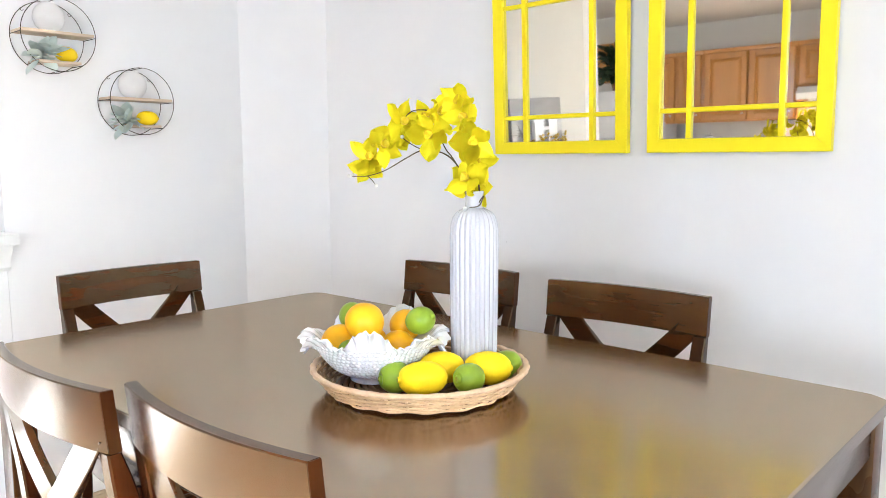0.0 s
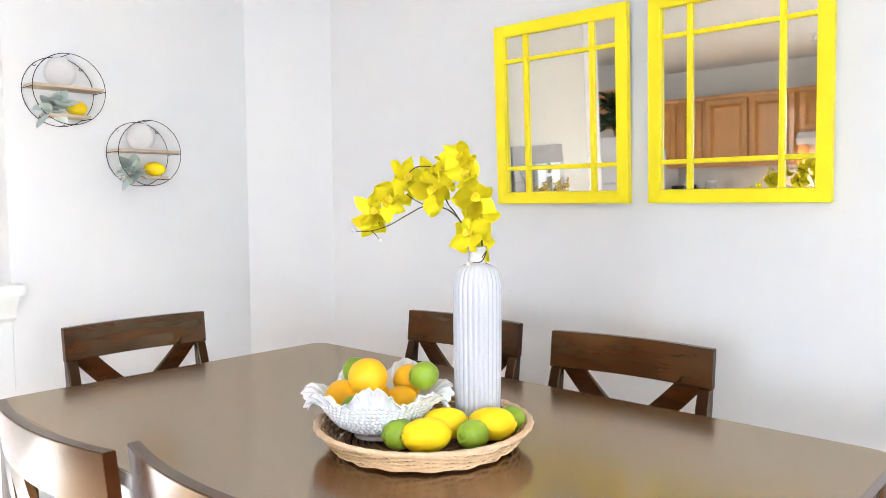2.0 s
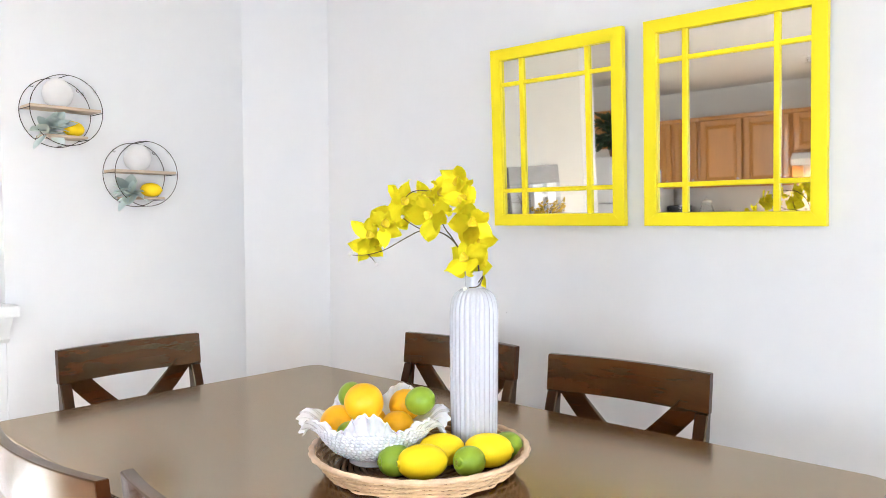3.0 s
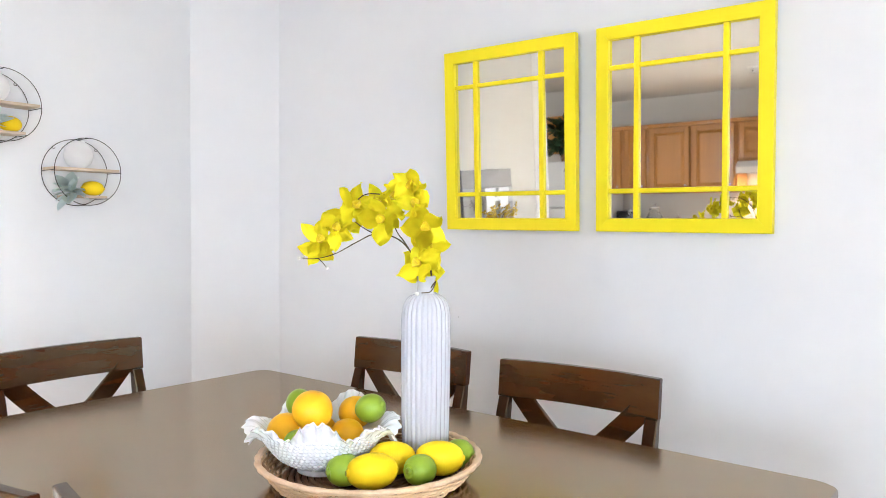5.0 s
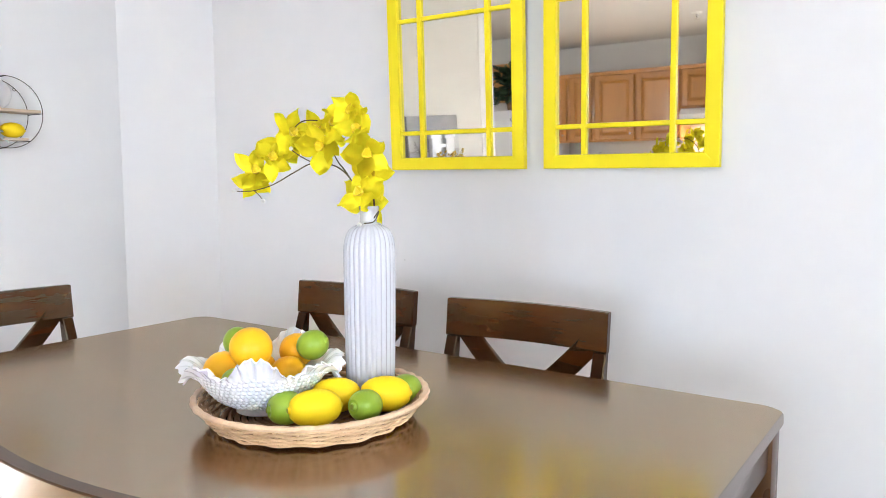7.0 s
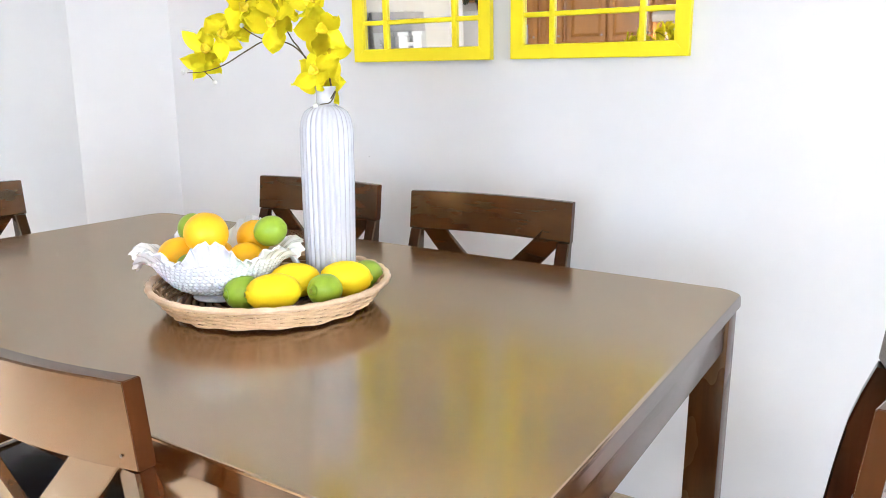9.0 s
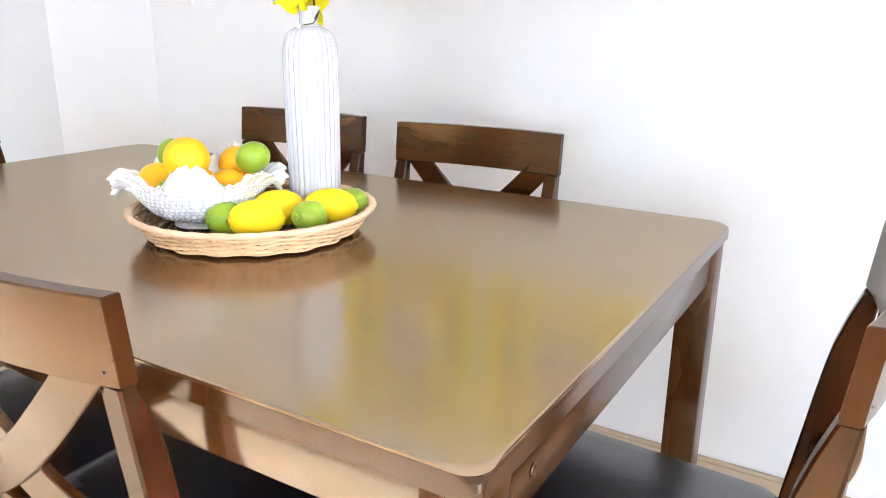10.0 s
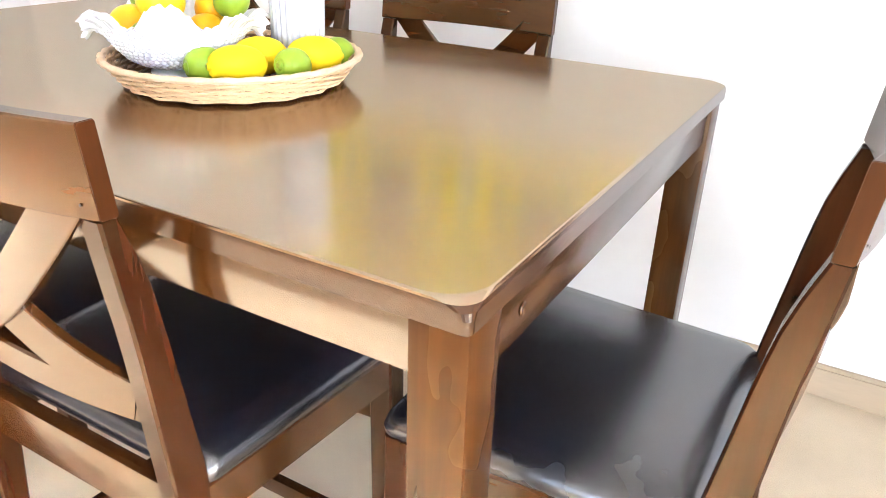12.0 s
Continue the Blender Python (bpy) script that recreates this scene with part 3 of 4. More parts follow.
def make_basket(m):
    ob = thing("wicker_basket", "round shallow honey-coloured woven wicker basket on the table", "basket", m)
    r0, r1, h, stakes = 0.163, 0.191, 0.034, 34
    rows = 9
    n = stakes * 6
    for k in range(rows):
        t = (k + 0.5) / rows
        r = r0 + (r1 - r0) * t ** 0.9
        z = 0.004 + (h + 0.002) * t
        pts = []
        for i in range(n):
            a = 2 * math.pi * i / n
            w = 0.0036 * math.cos(a * stakes / 2 + math.pi * (k % 2))
            pts.append(((r + w) * math.cos(a), (r + w) * math.sin(a), z + 0.0006 * math.sin(a * 5 + k)))
        part("weaver", tube(pts, 0.0024, 6, closed=True), WICKER, ob)
    stake_mesh = as_mesh("stake", tube([(r0 - 0.004, 0, 0.0065), ((r0 + r1) / 2, 0, 0.006 + h * 0.52), (r1 + 0.001, 0, h + 0.008)], 0.0026, 6), WICKER)
    for i in range(stakes):
        part("stake", stake_mesh, WICKER, ob, m=pose(0, 0, 0, 0, 0, 360 / stakes * i))
    # inner weave, coloured darker than the outside as painted shade
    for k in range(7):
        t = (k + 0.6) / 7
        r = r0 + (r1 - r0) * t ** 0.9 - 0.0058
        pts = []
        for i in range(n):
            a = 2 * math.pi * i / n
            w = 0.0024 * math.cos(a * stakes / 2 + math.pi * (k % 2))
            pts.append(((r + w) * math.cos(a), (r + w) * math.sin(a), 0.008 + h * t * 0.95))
        part("inner_weaver", tube(pts, 0.0023, 6, closed=True), WICKER_INNER, ob, "woven inside, shade put into its brown")
    # scalloped rim: a flat pale lip whose edge swells between the stakes
    rings = []
    for dr, dz in ((-0.0046, 0.0005), (-0.0030, 0.0036), (0.0006, 0.0050), (0.0046, 0.0040), (0.0066, 0.0008), (0.0058, -0.0024), (0.0020, -0.0040), (-0.0030, -0.0030)):
        ring = []
        for i in range(n):
            a = 2 * math.pi * i / n
            swell = abs(math.sin(a * stakes / 2 + 0.4)) ** 0.7
            rr = r1 + 0.003 + dr * (0.85 + 0.25 * swell) + 0.0022 * (swell - 0.5)
            ring.append((rr * math.cos(a), rr * math.sin(a), h + 0.0085 + dz * (0.85 + 0.25 * swell) + 0.0012 * (swell - 0.5)))
        rings.append(ring)
    rings.append(rings[0])
    rim = skin(rings, cap=False)
    bmesh.ops.remove_doubles(rim, verts=rim.verts, dist=1e-6)
    bmesh.ops.recalc_face_normals(rim, faces=rim.faces)
    part("rim", rim, WICKER_PALE, ob, "pale rolled scalloped rim")
    # bottom coils, darkest wicker: shade under the fruit put into the colour
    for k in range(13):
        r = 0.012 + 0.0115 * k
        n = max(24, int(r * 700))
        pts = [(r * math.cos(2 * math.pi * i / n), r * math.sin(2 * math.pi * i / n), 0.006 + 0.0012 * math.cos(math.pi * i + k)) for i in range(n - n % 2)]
        part("base_coil", tube(pts, 0.0050, 6, closed=True), WICKER_DARK, ob, "woven bottom, shade put into its dark brown")
    return ob


basket = make_basket(pose(-0.663, 0.420, TOP + 0.001))
FLOOR_B = TOP + 0.012

# ---------------------------------------------------------------- vase
VASE = Vector((-0.615, 0.518, 0))
vase = thing("ribbed_vase", "tall white glazed ceramic bottle vase with vertical ribs", "vase", pose(VASE.x, VASE.y, FLOOR_B))
H = 1.262 - FLOOR_B
prof = [(0.002, 0.0), (0.036, 0.0), (0.0395, 0.003), (0.0410, 0.010), (0.0425, 0.05), (0.0440, 0.14), (0.0445, 0.22), (0.0445, H - 0.048),
        (0.0440, H - 0.036), (0.0425, H - 0.026), (0.0395, H - 0.016), (0.0350, H - 0.008), (0.0290, H - 0.003), (0.0225, H), (0.0185, H + 0.002)]


def ribs(a, k):
    deep = 0.070 if 2 < k < 12 else (0.035 if k in (12, 13) else 0.0)
    return 1 + deep * (0.7 * abs(math.cos(a * 13)) + 0.3 * math.cos(a * 13) ** 2 - 0.6)


part("vase_body", lathe(prof, 240, ribs), CERAMIC, vase)
neck = [(0.0185, H + 0.0015), (0.0165, H + 0.006), (0.0160, H + 0.016), (0.0165, H + 0.026), (0.0180, H + 0.031), (0.0172, H + 0.0335), (0.0150, H + 0.032), (0.0138, H + 0.020), (0.0135, H + 0.004), (0.001, H + 0.003)]
part("neck", lathe(neck, 48), CERAMIC, vase, "smooth narrow neck")


# ---------------------------------------------------------------- orchid branch
def petal_mesh(length, width, cup, twist):
    bm = bmesh.new()
    rows, cols = 7, 6
    grid = []
    for i in range(rows):
        t = i / (rows - 1)
        w = width * max(0.03, math.sin(math.pi * (0.05 + 0.95 * t)) ** 0.85 * (1.12 - 0.22 * t)) if t > 0 else width * 0.16
        row = []
        for j in range(cols):
            s = -1 + 2 * j / (cols - 1)
            x = length * t
            y = s * w / 2
            z = cup * (t * t - 0.25 * t) - 0.18 * w * s * s + 0.0022 * math.sin(9 * t + 4 * s + twist) + 0.006 * twist * s * t
            row.append(bm.verts.new((x, y, z)))
        grid.append(row)
    for a, b in zip(grid, grid[1:]):
        for j in range(cols - 1):
            bm.faces.new((a[j], a[j + 1], b[j + 1], b[j]))
    bmesh.ops.solidify(bm, geom=bm.faces[:], thickness=0.0005)
    return as_mesh("petal", bm, PETAL)


PETALS = [petal_mesh(0.048, 0.036, 0.008, 0.8), petal_mesh(0.046, 0.042, -0.010, -0.9), petal_mesh(0.046, 0.030, 0.013, 1.3), petal_mesh(0.057, 0.033, -0.012, -0.5)]
lip_bm = lathe([(0.0008, 0.0), (0.004, 0.001), (0.0065, 0.005), (0.0075, 0.010), (0.0095, 0.014), (0.0088, 0.0145), (0.006, 0.010), (0.001, 0.005)], 10,
               lambda a, k: 1 + 0.18 * math.cos(a * 3) * (k > 2))
LIPS = as_mesh("lip", lip_bm, LIP)
spray = thing("orchid_branch", "artificial yellow orchid spray with brown stems standing in the vase", "flowers", pose(VASE.x, VASE.y, 1.262))
rng = random.Random(4)


def at_plane(px, py, v=0.0):
    """Offset from the vase's mouth: across, up, and away, from a drawing scaled 950 to the metre."""
    v += 0.0008 * (843 - px)
    k = 1 + v / 1.4
    return RIGHT * ((px - 843) / 950 * k) + AWAY * v + Vector((0, 0, 0.124 + ((490 - py) / 950 - 0.124) * k))


def stem(points, r0, r1):
    part("stem", tube(smooth_path([at_plane(*p) for p in points], 6), lambda t: r0 + (r1 - r0) * t, 6), STEM, spray)


stem([(846, 500, 0), (852, 470, 0), (850, 430, 0.01), (852, 385, 0.02), (838, 345, 0.02), (805, 320, 0.01), (770, 317, 0), (738, 318, -0.01), (715, 340, -0.015)], 0.0018, 0.0010)
stem([(842, 500, 0), (832, 450, -0.01), (815, 415, -0.015), (790, 392, -0.02), (755, 386, -0.02), (725, 400, -0.02), (690, 420, -0.02), (660, 429, -0.02), (634, 430, -0.02)], 0.0016, 0.0008)
stem([(840, 495, 0), (828, 440, 0.005), (806, 400, 0), (795, 385, 0), (782, 360, -0.01)], 0.0017, 0.0010)
stem([(850, 480, -0.005), (858, 468, -0.02), (850, 485, -0.028), (834, 488, -0.03)], 0.0013, 0.0009)
stem([(755, 386, -0.02), (735, 375, -0.02), (718, 362, -0.02)], 0.0012, 0.0008)
stem([(660, 429, -0.02), (668, 437, -0.02), (673, 444, -0.02)], 0.0009, 0.0007)
BLOOMS = [(822, 300, .0, 85, 0), (832, 334, -.02, 30, -25), (772, 362, -.025, 260, 0), (764, 334, .02, 120, 30), (735, 356, .02, 40, -20), (712, 358, .01, 90, 25), (722, 338, -.02, 150, 15),
          (690, 378, -.03, 190, -10), (666, 400, -.02, 225, 10), (664, 414, .0, 170, -15), (842, 372, -.025, 330, 15),
          (847, 405, .0, 300, 0), (834, 438, -.03, 235, -20), (838, 452, .01, 275, 15), (786, 322, -.01, 70, 0)]
for px, py, v, spin, tip in BLOOMS:
    face = (-AWAY + RIGHT * (0.012 * tip + rng.uniform(-0.6, 0.6)) + Vector((0, 0, rng.uniform(-0.15, 0.75)))).normalized()
    q = face.to_track_quat("Z", "Y").to_matrix().to_4x4() @ pose(0, 0, 0, 0, 0, spin)
    bloom = part("blossom", LIPS, LIP, spray, m=Matrix.Translation(at_plane(px - 3, py, v)) @ q)
    size = rng.uniform(0.82, 1.02)
    for k in range(5):
        wob = pose(0, 0, 0.001 * k, rng.uniform(-20, 20), -18 + rng.uniform(-26, 26), 72 * k + rng.uniform(-14, 14))
        part("petal", PETALS[rng.randrange(4)], PETAL, bloom, m=wob @ Matrix.Scale(size, 4))
bud_mesh = as_mesh("bud", lathe([(0.0004, -0.006), (0.003, -0.004), (0.0042, 0), (0.003, 0.004), (0.0004, 0.006)], 10), BUD)
for px, py, v in ((628, 429, -.02), (634, 426, -.018), (674, 446, -.02), (768, 320, -.005), (812, 385, -.02), (826, 490, -.035), (720, 362, -.02), (819, 396, -.02), (804, 342, -.03)):
    part("bud", bud_mesh, BUD, spray, "small white bud", m=Matrix.Translation(at_plane(px, py, v)) @ pose(0, 0, 0, 40, 60, 0))


# ---------------------------------------------------------------- ruffled bowl
BOWL = Vector((-0.737, 0.375, 0))
bowl = thing("ruffled_bowl", "white milk-glass hobnail bowl with crimped ruffled rim, holding fruit", "bowl", pose(BOWL.x, BOWL.y, FLOOR_B, 0, 0, 42))


def bowl_point(a, t, skin_):
    """t: 0 at the foot, 1 at the rim; skin_ 0 outside, 1 inside."""
    prof = [(0.040, 0.014), (0.060, 0.018), (0.077, 0.028), (0.091, 0.043), (0.103, 0.060), (0.114, 0.078), (0.124, 0.095), (0.134, 0.107)]
    f = t * (len(prof) - 1)
    i = min(len(prof) - 2, int(f))
    g = f - i
    r = prof[i][0] * (1 - g) + prof[i + 1][0] * g
    z = prof[i][1] * (1 - g) + prof[i + 1][1] * g
    k = max(0.0, (t - 0.58) / 0.42) ** 1.5
    b = a + math.pi / 2 - 0.04
    big = math.cos(7 * b + 0.35 * math.sin(2 * b + 0.6))
    fold = 1 - ((1 - big) / 2) ** 1.6 * 2
    crimp = 0.6 * math.cos(35 * b + 0.8 * math.sin(5 * b)) + 0.5 * math.cos(63 * b + 1.2 * math.sin(3 * b))
    r += k * (0.006 * fold + 0.0044 * crimp + 0.003 * math.cos(a) ** 2)
    z += k * (0.015 * fold - 0.004 - 0.034 * math.cos(a) ** 2 - 0.0026 * crimp)
    if skin_:
        r -= 0.0035
        z += 0.0022
    return (r * math.cos(a), r * math.sin(a), z)


N = 420
rings = [[bowl_point(2 * math.pi * i / N, t, 0) for i in range(N)] for t in [k / 22 for k in range(23)]]
rings += [[bowl_point(2 * math.pi * i / N, t, 1) for i in range(N)] for t in [k / 22 for k in range(22, -1, -1)]]
part("bowl_body", skin(rings), MILK, bowl)
part("bowl_foot", lathe([(0.004, 0.0), (0.044, 0.0), (0.0465, 0.002), (0.045, 0.006), (0.039, 0.011), (0.040, 0.0142), (0.004, 0.0142)], 64), MILK, bowl, "smooth round pedestal foot")
bm = bmesh.new()
nobs_v, nobs_f = [], []
for row in range(12):
    t = 0.06 + 0.060 * row
    r = Vector(bowl_point(0, t, 0)).xy.length
    count = int(2 * math.pi * r / 0.0098)
    for i in range(count):
        a = 2 * math.pi * (i + 0.5 * (row % 2)) / count
        p = Vector(bowl_point(a, t, 0))
        e1 = Vector((-math.sin(a), math.cos(a), 0))
        e2 = (Vector(bowl_point(a, t + 0.03, 0)) - p).normalized()
        nrm = e1.cross(e2).normalized()
        start = len(nobs_v)
        for rr, hh in ((0.0046, -0.0006), (0.0036, 0.0014), (0.0018, 0.0024)):
            for k in range(7):
                an = 2 * math.pi * k / 7
                nobs_v.append(p + e1 * rr * math.cos(an) + e2 * rr * math.sin(an) + nrm * hh)
        nobs_v.append(p + nrm * 0.0027)
        for lev in range(2):
            for k in range(7):
                b0 = start + lev * 7
                nobs_f.append((b0 + k, b0 + (k + 1) % 7, b0 + 7 + (k + 1) % 7, b0 + 7 + k))
        for k in range(7):
            nobs_f.append((start + 14 + k, start + 14 + (k + 1) % 7, start + 21))
me = bpy.data.meshes.new("hobnail_relief")
me.from_pydata([tuple(v) for v in nobs_v], [], nobs_f)
me.materials.append(MILK)
me.polygons.foreach_set("use_smooth", [True] * len(me.polygons))
tagged(part("hobnail_relief", me, MILK, bowl, "rows of small raised glass knobs"), kind="stuff")


# ---------------------------------------------------------------- fruit
def fruit_mesh(length, dia, nipple):
    prof = []
    n = 22
    for k in range(n + 1):
        t = k / n
        x = -length / 2 + length * t
        r = dia / 2 * math.sqrt(max(0.0, 1 - (2 * t - 1) ** 2)) ** (0.95 if nipple else 1.0)
        if nipple:
            r = max(r * 0.985, 0.0)
        prof.append((max(r, 0.0004), x))
    if nipple:
        prof = [(r, z) for r, z in prof if abs(z) < length * 0.47]
        tipz = length * 0.5
        prof = [(0.0004, -tipz - 0.001), (0.0042, -tipz - 0.0002), (0.0066, -tipz + 0.003), *prof, (0.0064, tipz - 0.002), (0.0036, tipz + 0.0012), (0.0004, tipz + 0.0022)]
    return lathe(prof, 32, lambda a, k: 1 + 0.012 * math.sin(3 * a + k * 0.2))


SHAPES = {"lemon": (as_mesh("peel", fruit_mesh(0.081, 0.056, True), LEMON), LEMON), "orange": (as_mesh("peel", fruit_mesh(0.067, 0.069, False), ORANGE), ORANGE),
          "lime": (as_mesh("peel", fruit_mesh(0.054, 0.049, True), LIME), LIME)}
SCAR = as_mesh("stem_scar", lathe([(0.0003, 0), (0.0034, 0.0002), (0.0040, 0.0012), (0.0022, 0.0016), (0.0003, 0.0010)], 10), STEMEND)
HALF = {"lemon": 0.041, "orange": 0.0335, "lime": 0.0275}


def fruit(kind, place, turn, tilt, label, size=1.0):
    m = Matrix.Translation(place) @ pose(0, 0, 0, 0, 0, turn) @ pose(0, 0, 0, 0, 90 + tilt, 0)
    ob = thing(kind, label, kind, m, kind + "s")
    part("peel", SHAPES[kind][0], SHAPES[kind][1], ob, m=Matrix.Scale(size, 4))
    part("stem_scar", SCAR, STEMEND, ob, m=pose(0, 0, -HALF[kind] * size + 0.0005, 180, 0, 0))
    return ob


# in the basket; the turn of 42 degrees lies across the view
fruit("lemon", (-0.596, 0.357, FLOOR_B + 0.0315), 62, 2, "ripe yellow lemon lying in the front of the basket", 1.10)
fruit("lime", (-0.643, 0.338, FLOOR_B + 0.0285), 65, 0, "green lime lying between bowl and lemon", 1.14)
fruit("lime", (-0.546, 0.422, FLOOR_B + 0.0275), 84, 8, "pale green lime lying beside the lemons", 1.10)
fruit("lemon", (-0.612, 0.424, FLOOR_B + 0.034), 55, 4, "yellow lemon lying before the ribbed vase", 1.06)
fruit("lemon", (-0.549, 0.478, FLOOR_B + 0.0335), 50, 3, "yellow lemon lying against the ribbed vase", 1.10)
fruit("lime", (-0.548, 0.532, FLOOR_B + 0.029), 60, 0, "green lime lying near the basket rim", 1.08)


def in_bowl(u, v, z):
    return BOWL + RIGHT * (u - 0.011) + AWAY * v + Vector((0, 0, z))


fruit("orange", in_bowl(-0.006, -0.012, 1.057), 10, -80, "bright orange on top of the fruit in the bowl", 1.05)
fruit("orange", in_bowl(-0.053, -0.004, 1.017), 120, -80, "bright orange lying in the ruffled bowl")
fruit("orange", in_bowl(0.054, 0.012, 1.004), 130, -85, "bright orange lying in the ruffled bowl", 0.92)
fruit("orange", in_bowl(0.066, 0.062, 1.034), 200, -80, "bright orange lying in the ruffled bowl", 0.92)
fruit("orange", in_bowl(0.000, 0.045, 1.004), 200, -80, "bright orange lying in the ruffled bowl", 0.92)
fruit("lime", in_bowl(0.096, 0.020, 1.052), 20, -22, "green lime leaning on the bowl's crimped rim", 1.08)
fruit("lime", in_bowl(-0.036, 0.050, 1.054), 150, -40, "green lime behind the top orange", 1.05)
fruit("lime", in_bowl(-0.026, -0.050, 1.010), 60, 0, "green lime low in the ruffled bowl", 0.95)


# ---------------------------------------------------------------- round wire shelves
def leaf_mesh(length, width, name="leaf"):
    bm = bmesh.new()
    grid = []
    for i in range(6):
        t = i / 5
        w = width * math.sin(math.pi * (0.08 + 0.90 * t)) ** 0.8
        grid.append([bm.verts.new((length * t, s * w / 2, 0.10 * length * math.sin(2.2 * t) - 0.10 * w * (1 - abs(s)))) for s in (-1, -0.5, 0, 0.5, 1)])
    for a, b in zip(grid, grid[1:]):
        for j in range(4):
            bm.faces.new((a[j], a[j + 1], b[j + 1], b[j]))
    bmesh.ops.solidify(bm, geom=bm.faces[:], thickness=0.0006)
    return bm


SAGE_LEAF = as_mesh("leaf", leaf_mesh(0.056, 0.036), SAGE)
SAGE_LEAF_B = as_mesh("leaf", leaf_mesh(0.044, 0.028), SAGE_PALE)
globe_profile = [(0.001, 0.0), (0.022, 0.0), (0.026, 0.003), (0.042, 0.018), (0.050, 0.040), (0.0505, 0.050), (0.046, 0.070), (0.034, 0.087), (0.024, 0.094), (0.0235, 0.098), (0.021, 0.0975), (0.020, 0.090), (0.001, 0.088)]


def make_shelf(cy, cz, seed):
    R, D, x0 = 0.1215, 0.104, WALL_X + 0.003
    ob = thing("wire_shelf", "round black wire wall shelf with two pale wooden boards", "shelf", pose(x0, cy, cz), "round wire shelves")
    for x in (0.002, D):
        pts = [(x, R * math.cos(2 * math.pi * k / 72), R * math.sin(2 * math.pi * k / 72)) for k in range(72)]
        part("ring", tube(pts, 0.0013, 6, closed=True), WIRE, ob)
    for a in (88, 268, 0.6, 179.4):
        y, z = R * math.cos(radians(a)), R * math.sin(radians(a))
        part("spacer", tube([(0.002, y, z), (D, y, z)], 0.0013, 6), WIRE, ob)
    for a in (130, 50):
        y, z = R * math.cos(radians(a)), R * math.sin(radians(a))
        pts = [(0.002, y + 0.005 * math.cos(t), z - 0.005 + 0.005 * math.sin(t)) for t in [radians(90 + 30 * k) for k in range(10)]]
        part("hanging_loop", tube(pts, 0.0011, 5), WIRE, ob)
    hw = R - 0.003
    part("board", box(0.004, D - 0.003, -hw, hw, 0.003, 0.013, 0.0012), ASH, ob)
    for y in (-0.074, 0.074):
        part("spacer", tube([(0.002, y, -0.0965), (D, y, -0.0965)], 0.0013, 6), WIRE, ob)
    part("board", box(0.004, D - 0.003, -0.070, 0.070, -0.0945, -0.0855, 0.0012), ASH, ob)
    # things on the boards
    g = thing("round_vase", "glossy white round glass vase standing on a wire shelf", "vase", pose(x0 + 0.052, cy - 0.012, cz + 0.0133), "shelf vases")
    part("vase_body", lathe(globe_profile, 40), GLOBE, g)
    fruit("lemon", (x0 + 0.060, cy + 0.036, cz - 0.0855 + 0.0275), 60 + 40 * (seed % 2), 3, "small yellow lemon on the wire shelf's lower board", 0.97)
    r = random.Random(seed)
    plant = thing("sage_sprig", "grey-green artificial succulent sprig on the wire shelf", "plant", pose(x0 + 0.078, cy - 0.056, cz - 0.078), "shelf sprigs")
    part("stem", tube([(0, 0.004, -0.0070), (0.004, 0, -0.004), (0.010, -0.004, 0.010), (0.016, -0.008, 0.022)], 0.003, 6), SAGE_PALE, plant)
    for k in range(22):
        up = r.uniform(-50, 55)
        m = Matrix.Translation((0.012, r.uniform(-0.012, 0.012), r.uniform(-0.004, 0.022))) @ pose(0, 0, 0, r.uniform(-30, 30), -up, r.uniform(-115, 115))
        part("leaf", SAGE_LEAF if k % 3 else SAGE_LEAF_B, SAGE, plant, m=m @ Matrix.Scale(r.uniform(1.0, 1.5), 4))
    m = Matrix.Translation((0.030, -0.020, -0.012)) @ pose(0, 0, 0, 0, 55, -75)
    part("leaf", SAGE_LEAF, SAGE, plant, m=m @ Matrix.Scale(1.2, 4))
    return ob


make_shelf(0.510, 1.776, 3)
make_shelf(0.793, 1.568, 8)

# ---------------------------------------------------------------- things on the ledge, seen in the mirrors
art = thing("canvas_print", "grey seascape canvas print standing on the white ledge", "picture", pose(-2.632, -0.505, 1.1085, 0, -2.6, 0))
part("canvas", box(0.0, 0.020, -0.285, 0.285, 0, 0.465, 0.003), GREYART, art)
part("pale_band", box(0.0202, 0.0215, -0.284, 0.284, 0.24, 0.345, 0.0004), PALEART, art, "flat pale misty band")
part("horizon_band", box(0.0202, 0.0220, -0.284, 0.284, 0.345, 0.365, 0.0004), GREYART, art, "darker line across the print")
part("pale_band", box(0.0202, 0.0215, 0.06, 0.284, 0.02, 0.235, 0.0004), PALEART, art, "flat pale misty patch")
for k in range(5):
    pts = smooth_path([(0.0225, 0.13 + 0.012 * k, 0.20), (0.0225, 0.17 + 0.010 * k, 0.235 + 0.012 * k), (0.0225, 0.23, 0.225 + 0.020 * k)], 5)
    part("brush_stroke", tube(pts, 0.0022, 5), GREYART, art, "dark curved brush mark")
orn = thing("wooden_ornament", "white painted wooden block ornament with two wide uprights", "ornament", pose(-2.555, -0.485, 1.1085))
for y0 in (-0.125, 0.030):
    part("upright", box(-0.014, 0.014, y0, y0 + 0.095, 0, 0.318, 0.002), TRIM, orn)
    part("cap", box(-0.0145, 0.0145, y0 - 0.012, y0 + 0.107, 0.3185, 0.345, 0.002), TRIM, orn, "wider flat cap")
    part("foot", box(-0.0145, 0.0145, y0 - 0.012, y0 + 0.107, 0.0, 0.026, 0.002), TRIM, orn, "wider flat foot")
